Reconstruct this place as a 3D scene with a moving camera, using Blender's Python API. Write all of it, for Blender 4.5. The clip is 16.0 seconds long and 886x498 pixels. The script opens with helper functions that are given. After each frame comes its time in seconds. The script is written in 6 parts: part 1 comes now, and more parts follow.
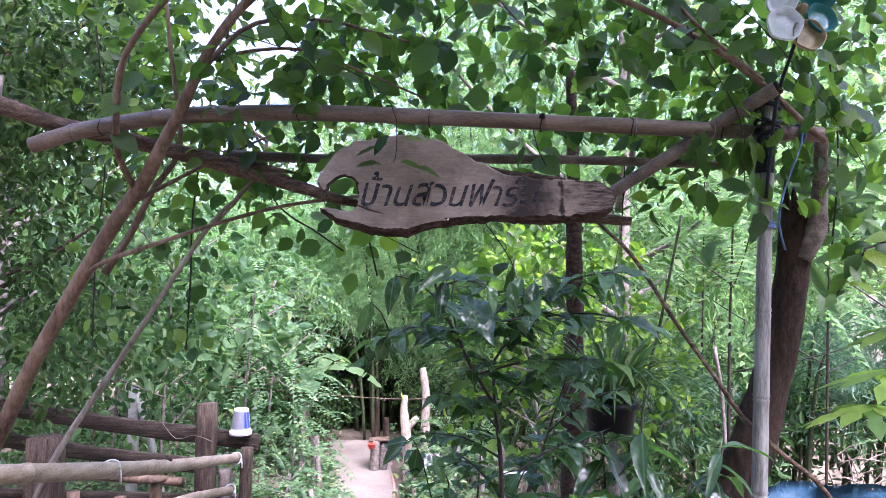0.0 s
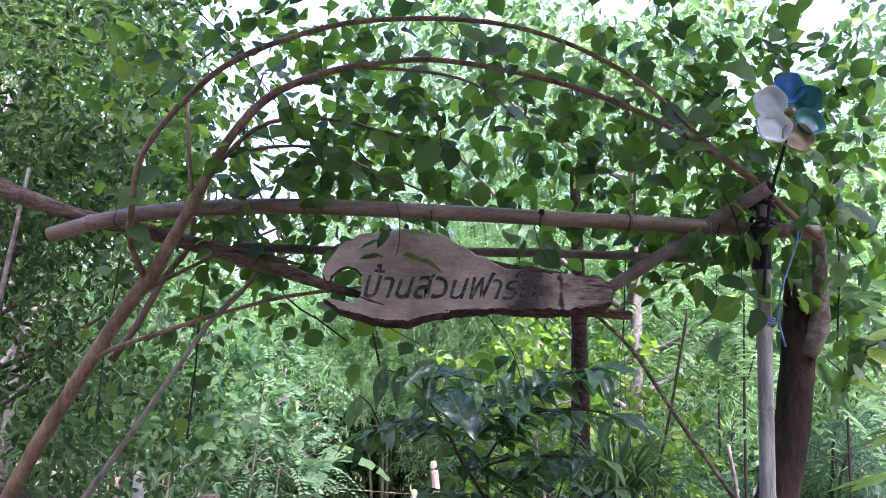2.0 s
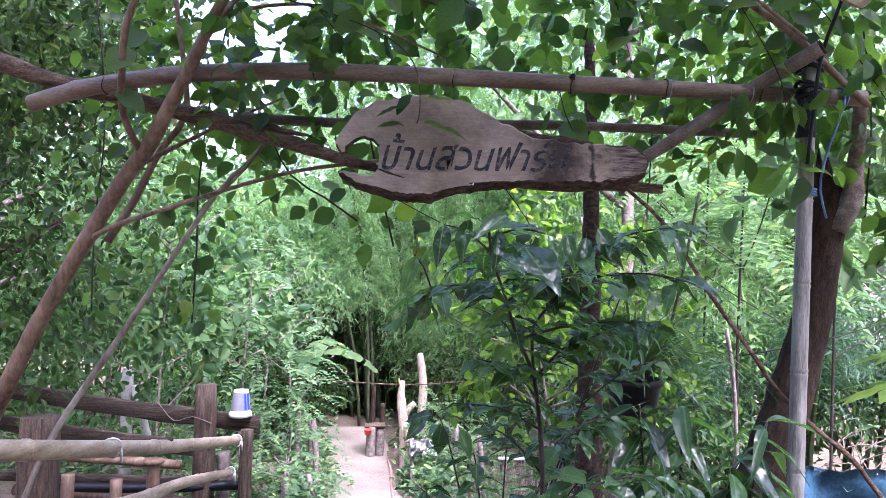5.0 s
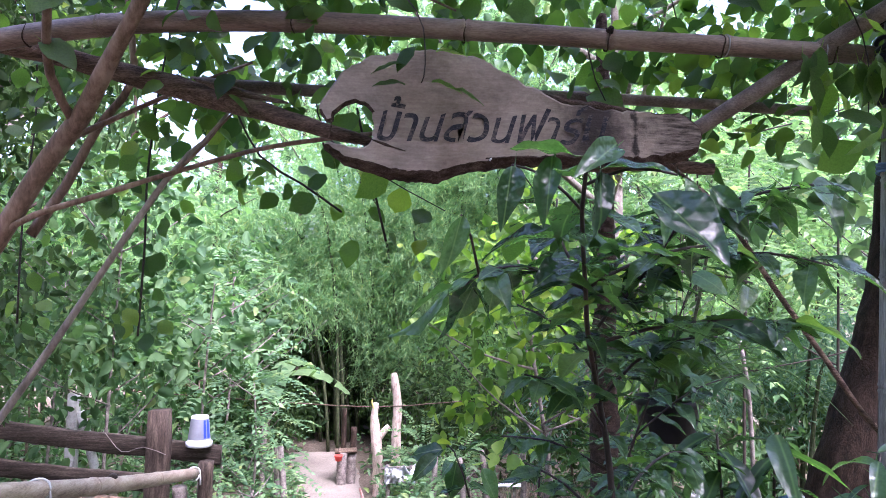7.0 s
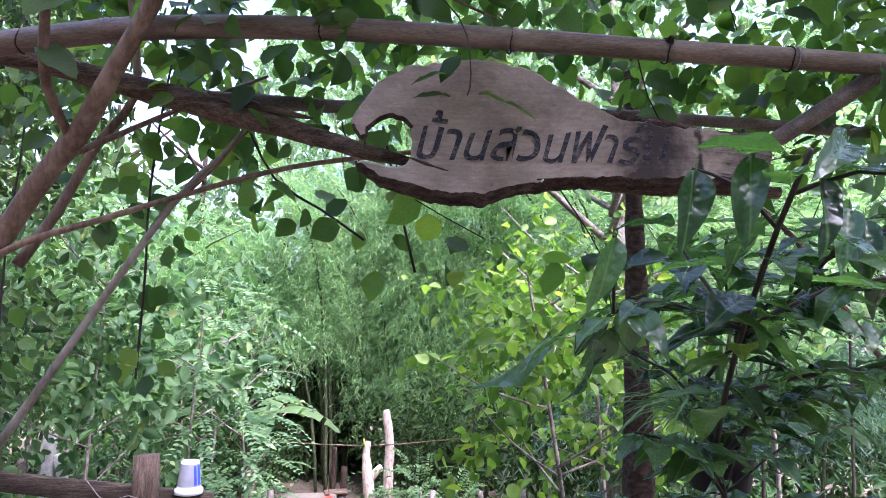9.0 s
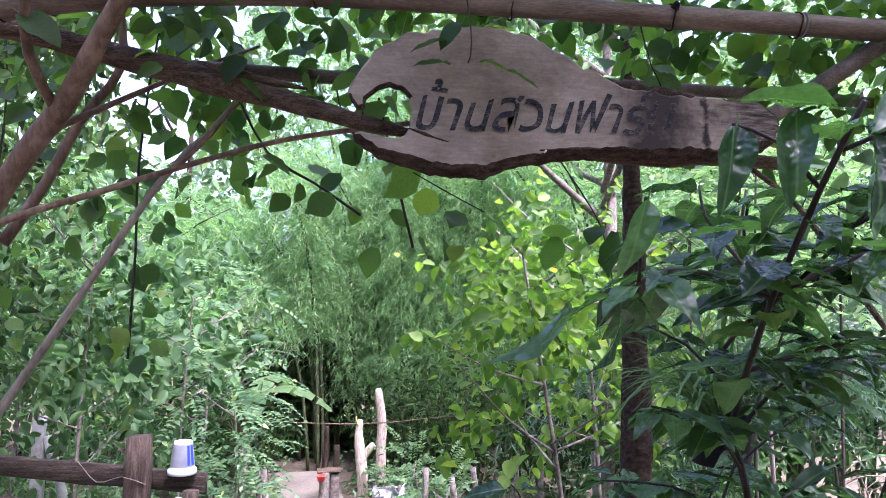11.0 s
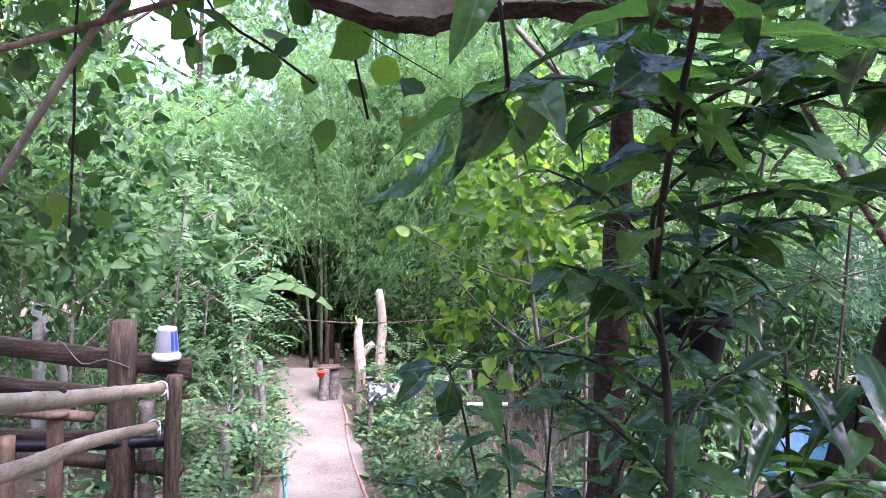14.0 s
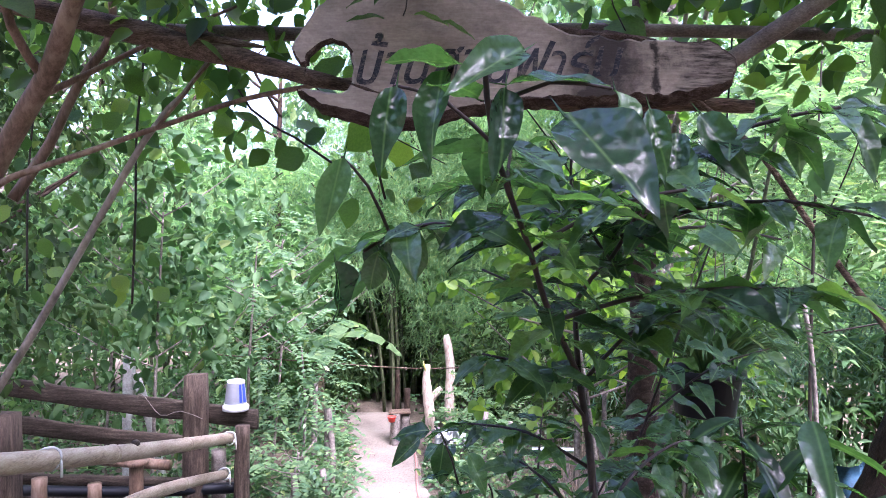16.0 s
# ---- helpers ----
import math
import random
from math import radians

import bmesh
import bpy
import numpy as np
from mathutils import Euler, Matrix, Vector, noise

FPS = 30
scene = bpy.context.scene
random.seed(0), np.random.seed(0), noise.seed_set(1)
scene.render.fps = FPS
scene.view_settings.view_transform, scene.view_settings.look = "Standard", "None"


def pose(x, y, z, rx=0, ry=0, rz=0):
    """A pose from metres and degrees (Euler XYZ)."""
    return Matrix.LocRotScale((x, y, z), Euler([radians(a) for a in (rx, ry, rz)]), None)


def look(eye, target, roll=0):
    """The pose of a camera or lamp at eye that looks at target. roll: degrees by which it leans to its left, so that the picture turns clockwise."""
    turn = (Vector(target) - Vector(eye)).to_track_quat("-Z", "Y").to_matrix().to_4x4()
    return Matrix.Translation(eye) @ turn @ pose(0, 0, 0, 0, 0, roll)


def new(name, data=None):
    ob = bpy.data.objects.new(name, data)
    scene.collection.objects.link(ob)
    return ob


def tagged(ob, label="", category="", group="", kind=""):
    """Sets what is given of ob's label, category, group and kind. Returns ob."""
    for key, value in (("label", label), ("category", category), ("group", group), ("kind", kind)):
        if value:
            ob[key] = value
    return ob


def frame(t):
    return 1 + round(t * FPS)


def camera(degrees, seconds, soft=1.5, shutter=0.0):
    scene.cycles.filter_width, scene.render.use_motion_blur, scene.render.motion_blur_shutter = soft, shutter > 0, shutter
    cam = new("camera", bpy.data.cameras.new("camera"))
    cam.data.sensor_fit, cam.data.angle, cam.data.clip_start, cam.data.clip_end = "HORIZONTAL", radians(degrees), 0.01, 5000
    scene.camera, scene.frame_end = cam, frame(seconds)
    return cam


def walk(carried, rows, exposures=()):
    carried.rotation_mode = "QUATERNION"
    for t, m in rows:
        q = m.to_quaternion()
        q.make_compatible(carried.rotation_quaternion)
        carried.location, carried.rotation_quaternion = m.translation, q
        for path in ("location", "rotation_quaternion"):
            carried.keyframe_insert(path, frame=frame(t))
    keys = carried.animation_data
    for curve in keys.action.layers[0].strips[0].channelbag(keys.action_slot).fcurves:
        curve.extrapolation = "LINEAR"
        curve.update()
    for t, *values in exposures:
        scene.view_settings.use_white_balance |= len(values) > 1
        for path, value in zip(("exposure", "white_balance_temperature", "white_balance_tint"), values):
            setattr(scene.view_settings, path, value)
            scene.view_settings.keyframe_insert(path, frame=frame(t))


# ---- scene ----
cam = camera(63.8, 16.0, soft=0.6)
PATH = [
    (0, (0.017, 0.077, 1.657), (0.003, 2.076, 1.714), 1.4),
    (0.5, (0.038, 0.087, 1.656), (0.012, 2.086, 1.702), 1.5),
    (1, (0.052, 0.074, 1.654), (0.015, 2.067, 1.811), 1.9),
    (1.5, (0.071, 0.048, 1.666), (0.014, 2.026, 1.956), 2.0),
    (2, (0.081, 0.032, 1.671), (0.012, 2.008, 1.973), 2.2),
    (2.5, (0.078, 0.038, 1.681), (-0.001, 2.022, 1.915), 1.6),
    (3, (0.064, 0.047, 1.672), (-0.01, 2.038, 1.837), 1.8),
    (3.5, (0.05, 0.067, 1.65), (-0.006, 2.061, 1.783), 1.9),
    (4, (-0.001, 0.101, 1.629), (-0.035, 2.098, 1.728), 1.9),
    (4.5, (-0.061, 0.122, 1.597), (-0.06, 2.12, 1.685), 1.8),
    (5, (-0.113, 0.212, 1.568), (-0.095, 2.212, 1.599), 1.8),
    (7.5, (-0.278, 0.86, 1.48), (-0.154, 2.851, 1.624), 1.6),
    (8, (-0.325, 0.95, 1.489), (-0.2, 2.935, 1.694), 1.6),
    (10.3, (-0.448, 1.014, 1.487), (-0.226, 2.997, 1.632), 1.2),
    (10.5, (-0.434, 1.03, 1.483), (-0.224, 3.012, 1.64), 1.5),
    (11, (-0.433, 1.034, 1.478), (-0.232, 3.02, 1.601), 1.0),
    (11.5, (-0.423, 1.043, 1.451), (-0.24, 3.034, 1.502), 0.9),
    (12, (-0.409, 1.067, 1.44), (-0.23, 3.059, 1.454), 0.9),
    (12.5, (-0.413, 1.084, 1.423), (-0.232, 3.075, 1.386), 1.0),
    (13, (-0.428, 1.096, 1.404), (-0.159, 3.077, 1.342), 1.5),
    (13.5, (-0.383, 1.109, 1.39), (-0.127, 3.09, 1.295), 1.3),
    (14, (-0.229, 1.16, 1.383), (-0.071, 3.149, 1.255), 2.8),
    (14.5, (-0.139, 1.165, 1.406), (-0.095, 3.161, 1.287), 2.5),
    (15, (-0.079, 1.164, 1.43), (-0.102, 3.162, 1.335), 2.1),
    (15.5, (-0.001, 1.097, 1.478), (-0.122, 3.092, 1.399), 2.1),
    (16, (-0.024, 0.969, 1.491), (-0.096, 2.968, 1.464), 0.8),
]
walk(cam, [(t, look(eye, target, roll)) for t, eye, target, roll in PATH], 
     [(0, 3.0, 5440, 36), (1, 2.95, 5440, 36), (2, 2.87, 5440, 36), (3, 2.85, 5440, 36), (4, 2.94, 5440, 36), (5, 3.04, 5440, 36), (8, 3.02, 5440, 36), (10.5, 2.97, 5440, 36),
      (12, 2.95, 5440, 36), (14.5, 2.95, 5440, 36), (15.5, 3.06, 5440, 36), (16, 3.06, 5440, 36)])

# ---- world, sun, exposure ----
world = bpy.data.worlds.new("world")
scene.world = world
world.use_nodes = True
wn = world.node_tree.nodes
sky = wn.new("ShaderNodeTexSky")
sky.sky_type = "NISHITA"
sky.sun_disc = False
sky.sun_elevation = radians(57)
sky.sun_rotation = radians(147)
sky.air_density, sky.dust_density, sky.ozone_density = 1.0, 6.0, 1.0
world.node_tree.links.new(sky.outputs[0], wn["Background"].inputs[0])
wn["Background"].inputs[1].default_value = 0.15
sun = new("sun", bpy.data.lights.new("sun", "SUN"))
sun.data.energy, sun.data.angle, sun.data.color = 3.0, radians(30), (1.0, 0.97, 0.92)
sun.matrix_basis = look((9, -11, 26), (0, 3, 0))


# ---- materials ----
def base_material(name):
    m = bpy.data.materials.new(name)
    m.use_nodes = True
    nt = m.node_tree
    return m, nt, nt.nodes["Principled BSDF"], nt.nodes["Material Output"]


def node(nt, kind, **inputs):
    n = nt.nodes.new(kind)
    for k, v in inputs.items():
        n.inputs[k.replace("_", " ")].default_value = v
    return n


def ramp(nt, fac, stops):
    r = nt.nodes.new("ShaderNodeValToRGB")
    el = r.color_ramp.elements
    while len(el) < len(stops):
        el.new(0.5)
    for e, (p, c) in zip(el, stops):
        e.position, e.color = p, (*c, 1)
    nt.links.new(fac, r.inputs[0])
    return r


def coords(nt, scale=(1, 1, 1), kind="Object"):
    tc = nt.nodes.new("ShaderNodeTexCoord")
    mp = nt.nodes.new("ShaderNodeMapping")
    mp.inputs["Scale"].default_value = scale
    nt.links.new(tc.outputs[kind], mp.inputs[0])
    return mp.outputs[0]


def rough_material(name, colours, scale=6.0, stretch=(1, 1, 1), rough=0.8, bump=0.4, fine=60.0, spec=0.3, depth=0.01):
    """Two scales of variation: a broad stain and a fine grain, with relief from both."""
    m, nt, p, out = base_material(name)
    v = coords(nt, stretch)
    a = node(nt, "ShaderNodeTexNoise", Scale=scale, Detail=6.0, Roughness=0.6)
    b = node(nt, "ShaderNodeTexNoise", Scale=fine, Detail=4.0, Roughness=0.7)
    for n in (a, b):
        nt.links.new(v, n.inputs["Vector"])
    mix = nt.nodes.new("ShaderNodeMath")
    mix.operation = "MULTIPLY_ADD"
    mix.inputs[1].default_value = 0.45
    nt.links.new(b.outputs[0], mix.inputs[0])
    half = nt.nodes.new("ShaderNodeMath")
    half.operation = "MULTIPLY"
    half.inputs[1].default_value = 0.55
    nt.links.new(a.outputs[0], half.inputs[0])
    nt.links.new(half.outputs[0], mix.inputs[2])
    n = len(colours)
    r = ramp(nt, mix.outputs[0], [(0.37 + 0.26 * i / max(1, n - 1), c) for i, c in enumerate(colours)])
    nt.links.new(r.outputs[0], p.inputs["Base Color"])
    p.inputs["Roughness"].default_value = rough
    p.inputs["Specular IOR Level"].default_value = spec
    bp = node(nt, "ShaderNodeBump", Strength=bump, Distance=depth)
    nt.links.new(mix.outputs[0], bp.inputs["Height"])
    nt.links.new(bp.outputs[0], p.inputs["Normal"])
    return m


def leaf_material(name, dark, light, glow, share=0.4, rough=0.5, spec=0.35, rib=False):
    """A leaf that is shiny or dull on top and lets light through; each leaf has its own tint."""
    dark, light = [(q[0] * 0.98, q[1], q[2] * 1.45) for q in (dark, light)]
    glow = (glow[0] * 0.9, glow[1], glow[2] * 1.25)
    m, nt, p, out = base_material(name)
    geo = nt.nodes.new("ShaderNodeNewGeometry")
    info = nt.nodes.new("ShaderNodeObjectInfo")
    add = nt.nodes.new("ShaderNodeMath")
    add.operation = "ADD"
    nt.links.new(geo.outputs["Random Per Island"], add.inputs[0])
    nt.links.new(info.outputs["Random"], add.inputs[1])
    fr = nt.nodes.new("ShaderNodeMath")
    fr.operation = "FRACT"
    nt.links.new(add.outputs[0], fr.inputs[0])
    mid = tuple((a + b) / 2 for a, b in zip(dark, light))
    yellow = (light[0] * 1.4, light[1] * 1.1, light[2] * 0.85)
    r = ramp(nt, fr.outputs[0], [(0.0, dark), (0.5, mid), (0.93, light), (1.0, yellow)])
    v = coords(nt)
    ns = node(nt, "ShaderNodeTexNoise", Scale=22.0, Detail=3.0)
    nt.links.new(v, ns.inputs["Vector"])
    mul = nt.nodes.new("ShaderNodeMixRGB")
    mul.blend_type = "MULTIPLY"
    mul.inputs[0].default_value = 0.5
    nt.links.new(r.outputs[0], mul.inputs[1])
    rr = ramp(nt, ns.outputs[0], [(0.3, (0.6, 0.62, 0.55)), (0.7, (1.25, 1.2, 1.1))])
    nt.links.new(rr.outputs[0], mul.inputs[2])
    colour = mul.outputs[0]
    bp = node(nt, "ShaderNodeBump", Strength=0.35, Distance=0.004)
    if rib:
        sx = nt.nodes.new("ShaderNodeSeparateXYZ")
        nt.links.new(v, sx.inputs[0])
        ab = nt.nodes.new("ShaderNodeMath")
        ab.operation = "ABSOLUTE"
        nt.links.new(sx.outputs[0], ab.inputs[0])
        vein = nt.nodes.new("ShaderNodeMath")
        vein.operation = "SUBTRACT"
        nt.links.new(sx.outputs[1], vein.inputs[0])
        nt.links.new(ab.outputs[0], vein.inputs[1])
        wave = nt.nodes.new("ShaderNodeMath")
        wave.operation = "PINGPONG"
        wave.inputs[1].default_value = 0.05
        nt.links.new(vein.outputs[0], wave.inputs[0])
        nt.links.new(wave.outputs[0], bp.inputs["Height"])
        bp.inputs["Distance"].default_value = 0.05
        bp.inputs["Strength"].default_value = 0.05
        fold = node(nt, "ShaderNodeTexNoise", Scale=3.2, Detail=2.0)
        nt.links.new(v, fold.inputs["Vector"])
        dent = node(nt, "ShaderNodeBump", Strength=0.3, Distance=0.06)
        nt.links.new(fold.outputs[0], dent.inputs["Height"])
        nt.links.new(dent.outputs[0], bp.inputs["Normal"])
        rb = ramp(nt, ab.outputs[0], [(0.0, (1.0, 1.0, 1.0)), (0.018, (0, 0, 0))])
        mr = nt.nodes.new("ShaderNodeMixRGB")
        mr.inputs[2].default_value = (light[0] * 1.8, light[1] * 1.5, light[2] * 1.4, 1)
        sc = nt.nodes.new("ShaderNodeMath")
        sc.operation = "MULTIPLY"
        sc.inputs[1].default_value = 0.6
        nt.links.new(rb.outputs[0], sc.inputs[0])
        nt.links.new(sc.outputs[0], mr.inputs[0])
        nt.links.new(colour, mr.inputs[1])
        colour = mr.outputs[0]
    else:
        nt.links.new(ns.outputs[0], bp.inputs["Height"])
    nt.links.new(colour, p.inputs["Base Color"])
    nt.links.new(bp.outputs[0], p.inputs["Normal"])
    p.inputs["Roughness"].default_value = rough
    p.inputs["Specular IOR Level"].default_value = spec
    tr = nt.nodes.new("ShaderNodeBsdfTranslucent")
    tint = nt.nodes.new("ShaderNodeMixRGB")
    tint.blend_type = "MULTIPLY"
    tint.inputs[0].default_value = 1.0
    nt.links.new(colour, tint.inputs[1])
    tint.inputs[2].default_value = (*glow, 1)
    nt.links.new(tint.outputs[0], tr.inputs[0])
    mx = nt.nodes.new("ShaderNodeMixShader")
    mx.inputs[0].default_value = share
    nt.links.new(p.outputs[0], mx.inputs[1])
    nt.links.new(tr.outputs[0], mx.inputs[2])
    nt.links.new(mx.outputs[0], out.inputs[0])
    return m


def plain(name, colour, rough=0.5, spec=0.5, wear=0.25, scale=14.0, metal=0.0, trans=0.0):
    m, nt, p, out = base_material(name)
    ns = node(nt, "ShaderNodeTexNoise", Scale=scale, Detail=6.0, Roughness=0.65)
    nt.links.new(coords(nt), ns.inputs["Vector"])
    lo = tuple(c * (1 - wear) for c in colour)
    r = ramp(nt, ns.outputs[0], [(0.35, lo), (0.6, colour)])
    nt.links.new(r.outputs[0], p.inputs["Base Color"])
    p.inputs["Roughness"].default_value = rough
    p.inputs["Specular IOR Level"].default_value = spec
    p.inputs["Metallic"].default_value = metal
    p.inputs["Transmission Weight"].default_value = trans
    return m


M = {}
M["bamboo"] = rough_material("old_bamboo", [(0.051, 0.034, 0.025), (0.136, 0.096, 0.072), (0.229, 0.176, 0.138)], 3, (1.2, 9, 9), 0.5, 0.25, 40, 0.4, 0.004)
M["bamboo_post"] = rough_material("weathered_bamboo", [(0.07, 0.07, 0.064), (0.185, 0.183, 0.17), (0.3, 0.295, 0.28)], 4, (9, 9, 1.0), 0.55, 0.25, 30, 0.4, 0.004)
M["bamboo_rail"] = rough_material("pale_bamboo", [(0.16, 0.115, 0.078), (0.33, 0.26, 0.19), (0.46, 0.385, 0.295)], 4, (6, 1.5, 6), 0.5, 0.25, 30, 0.4, 0.004)
M["bark"] = rough_material("red_brown_bark", [(0.05, 0.03, 0.02), (0.145, 0.092, 0.062), (0.24, 0.17, 0.125)], 2.2, (4, 4, 1.2), 0.6, 0.25, 13, 0.25, 0.006)
M["grey_bark"] = rough_material("grey_bark", [(0.06, 0.05, 0.045), (0.15, 0.125, 0.11), (0.27, 0.235, 0.21)], 8, (3, 3, 3), 0.8, 0.7, 60, 0.2, 0.008)
M["pole"] = rough_material("smooth_brown_pole", [(0.045, 0.033, 0.027), (0.125, 0.096, 0.08), (0.22, 0.18, 0.155)], 3, (2.5, 5, 5), 0.65, 0.3, 45, 0.3, 0.004)
M["pale_bark"] = rough_material("pale_sapling_bark", [(0.11, 0.095, 0.08), (0.21, 0.18, 0.15), (0.31, 0.275, 0.235)], 3, (4, 4, 1.5), 0.7, 0.25, 14, 0.25, 0.004)
M["log"] = rough_material("dead_log", [(0.025, 0.016, 0.012), (0.102, 0.068, 0.048), (0.212, 0.152, 0.11)], 5, (1.5, 9, 9), 0.85, 0.9, 40, 0.2, 0.012)
M["stump"] = rough_material("dark_stump_bark", [(0.0075, 0.0045, 0.003), (0.0277, 0.0165, 0.0112), (0.06, 0.039, 0.0277)], 7, (6, 6, 2), 0.85, 1.0, 45, 0.2, 0.012)
M["pale_wood"] = rough_material("peeled_pale_wood", [(0.17, 0.125, 0.095), (0.36, 0.285, 0.235), (0.48, 0.4, 0.34)], 9, (6, 6, 1.5), 0.75, 0.5, 50, 0.2, 0.006)
M["plank"] = rough_material("dark_weathered_plank", [(0.01, 0.007, 0.005), (0.036, 0.026, 0.019), (0.095, 0.074, 0.058)], 5, (1.0, 10, 10), 0.8, 0.6, 40, 0.2, 0.005)
M["fence_post"] = rough_material("brown_fence_wood", [(0.018, 0.012, 0.009), (0.06, 0.042, 0.031), (0.125, 0.092, 0.07)], 6, (9, 9, 1.2), 0.8, 0.6, 40, 0.2, 0.005)
M["sign_bark"] = rough_material("charred_edge_bark", [(0.012, 0.008, 0.007), (0.05, 0.032, 0.025), (0.12, 0.085, 0.07)], 9, (3, 6, 6), 0.9, 1.0, 70, 0.15, 0.01)
M["sand"] = rough_material("trodden_sand", [(0.105, 0.087, 0.07), (0.165, 0.14, 0.116), (0.215, 0.187, 0.158)], 1.6, (1, 1, 1), 0.95, 0.5, 45, 0.1, 0.015)
M["soil"] = rough_material("leafy_soil", [(0.045, 0.036, 0.026), (0.095, 0.076, 0.056), (0.17, 0.138, 0.105)], 0.8, (1, 1, 1), 0.95, 0.9, 30, 0.1, 0.03)
M["litter"] = leaf_material("fallen_leaf", (0.10, 0.06, 0.035), (0.24, 0.16, 0.09), (1, 0.8, 0.5), 0.1, 0.8, 0.15)
M["vine_leaf"] = leaf_material("vine_leaf", (0.02, 0.05, 0.014), (0.09, 0.165, 0.027), (2.8, 2.6, 0.75), 0.57, 0.4, 0.4)
M["shrub_leaf"] = leaf_material("glossy_shrub_leaf", (0.013, 0.034, 0.015), (0.056, 0.118, 0.035), (2.8, 3.0, 0.7), 0.36, 0.25, 0.65, rib=True)
M["dark_leaf"] = leaf_material("dense_tree_leaf", (0.019, 0.038, 0.011), (0.066, 0.106, 0.029), (2.0, 2.0, 0.8), 0.48, 0.6, 0.12)
M["mid_leaf"] = leaf_material("sapling_leaf", (0.042, 0.09, 0.03), (0.1, 0.17, 0.05), (1.8, 1.9, 0.8), 0.45, 0.55, 0.2)
M["bright_leaf"] = leaf_material("bright_bush_leaf", (0.06, 0.12, 0.035), (0.13, 0.2, 0.06), (1.7, 1.75, 0.9), 0.45)
M["bamboo_leaf"] = leaf_material("bamboo_leaf", (0.1, 0.19, 0.068), (0.2, 0.3, 0.09), (1.75, 1.85, 0.9), 0.56, 0.6, 0.2)
# bamboo leaf again, darker and bluer: the thicket's shade is in its colour
M["shade_bamboo_leaf"] = leaf_material("shaded_bamboo_leaf", (0.05, 0.11, 0.05), (0.14, 0.225, 0.1), (1.5, 1.7, 1.1), 0.42, 0.5, 0.3)
M["straw"] = leaf_material("dry_straw", (0.2, 0.15, 0.075), (0.4, 0.33, 0.19), (1.1, 1.0, 0.8), 0.3, 0.8, 0.15)
M["culm"] = rough_material("dark_green_culm", [(0.02, 0.025, 0.012), (0.045, 0.055, 0.025), (0.09, 0.095, 0.05)], 9, (3, 3, 3), 0.6, 0.3, 60, 0.2, 0.003)
M["far_leaf"] = leaf_material("woodland_leaf", (0.04, 0.085, 0.03), (0.115, 0.19, 0.055), (1.8, 1.8, 0.8), 0.45)
M["bush_leaf"] = leaf_material("heart_bush_leaf", (0.05, 0.115, 0.016), (0.17, 0.27, 0.034), (1.9, 1.9, 0.6), 0.5)
M["grass"] = leaf_material("strap_leaf", (0.035, 0.08, 0.02), (0.09, 0.17, 0.04), (1.7, 1.8, 0.7), 0.35)
M["herb"] = leaf_material("herb_leaf", (0.045, 0.1, 0.034), (0.135, 0.21, 0.066), (1.6, 1.7, 0.9), 0.4)
M["stem"] = rough_material("green_brown_twig", [(0.04, 0.035, 0.02), (0.10, 0.08, 0.05), (0.17, 0.14, 0.09)], 9, (3, 3, 3), 0.75, 0.4, 60, 0.2, 0.003)
M["shrub_stem"] = rough_material("dark_red_twig", [(0.008, 0.006, 0.005), (0.02, 0.013, 0.011), (0.04, 0.026, 0.022)], 12, (3, 3, 3), 0.6, 0.4, 60, 0.3, 0.003)
M["ink"] = rough_material("worn_black_paint", [(0.014, 0.014, 0.022), (0.03, 0.03, 0.04), (0.13, 0.105, 0.095)], 30, (1, 1, 2), 0.8, 0.2, 120, 0.15, 0.002)
M["white_plastic"] = plain("white_plastic", (0.78, 0.78, 0.8), 0.4, 0.5, 0.12)
M["grey_label"] = plain("grey_printed_label", (0.26, 0.265, 0.3), 0.5, 0.4, 0.2)
M["blue_print"] = plain("blue_print", (0.03, 0.07, 0.42), 0.45, 0.4, 0.2)
M["black_plastic"] = plain("black_plastic", (0.007, 0.008, 0.012), 0.45, 0.25, 0.4)
M["red_plastic"] = plain("red_plastic", (0.75, 0.05, 0.03), 0.4, 0.5, 0.2)
M["yellow"] = plain("yellow_plastic", (0.6, 0.5, 0.12), 0.4, 0.5, 0.2)
M["blue_rope"] = plain("blue_cord", (0.10, 0.17, 0.30), 0.7, 0.3, 0.3)
M["pale_rope"] = plain("white_cord", (0.6, 0.6, 0.58), 0.8, 0.2, 0.3)
M["hose"] = plain("pale_blue_hose", (0.10, 0.27, 0.40), 0.4, 0.5, 0.2)
M["red_hose"] = plain("dusty_red_hose", (0.36, 0.18, 0.15), 0.7, 0.3, 0.3)
M["net"] = plain("blue_net", (0.035, 0.1, 0.17), 0.6, 0.3, 0.55, 30)
M["concrete"] = rough_material("grey_concrete", [(0.2, 0.19, 0.18), (0.36, 0.35, 0.33), (0.48, 0.47, 0.45)], 5, (1, 1, 1), 0.9, 0.4, 50, 0.2, 0.004)
M["clear"] = plain("frosted_clear_plastic", (0.72, 0.77, 0.82), 0.35, 0.5, 0.2, 90, 0, 0.3)
M["blue_clear"] = plain("blue_clear_plastic", (0.02, 0.22, 0.62), 0.25, 0.6, 0.2, 40, 0, 0.35)
M["teal_clear"] = plain("teal_clear_plastic", (0.01, 0.22, 0.24), 0.3, 0.6, 0.3, 40, 0, 0.35)
M["amber_clear"] = plain("amber_clear_plastic", (0.33, 0.24, 0.10), 0.3, 0.6, 0.35, 60, 0, 0.35)


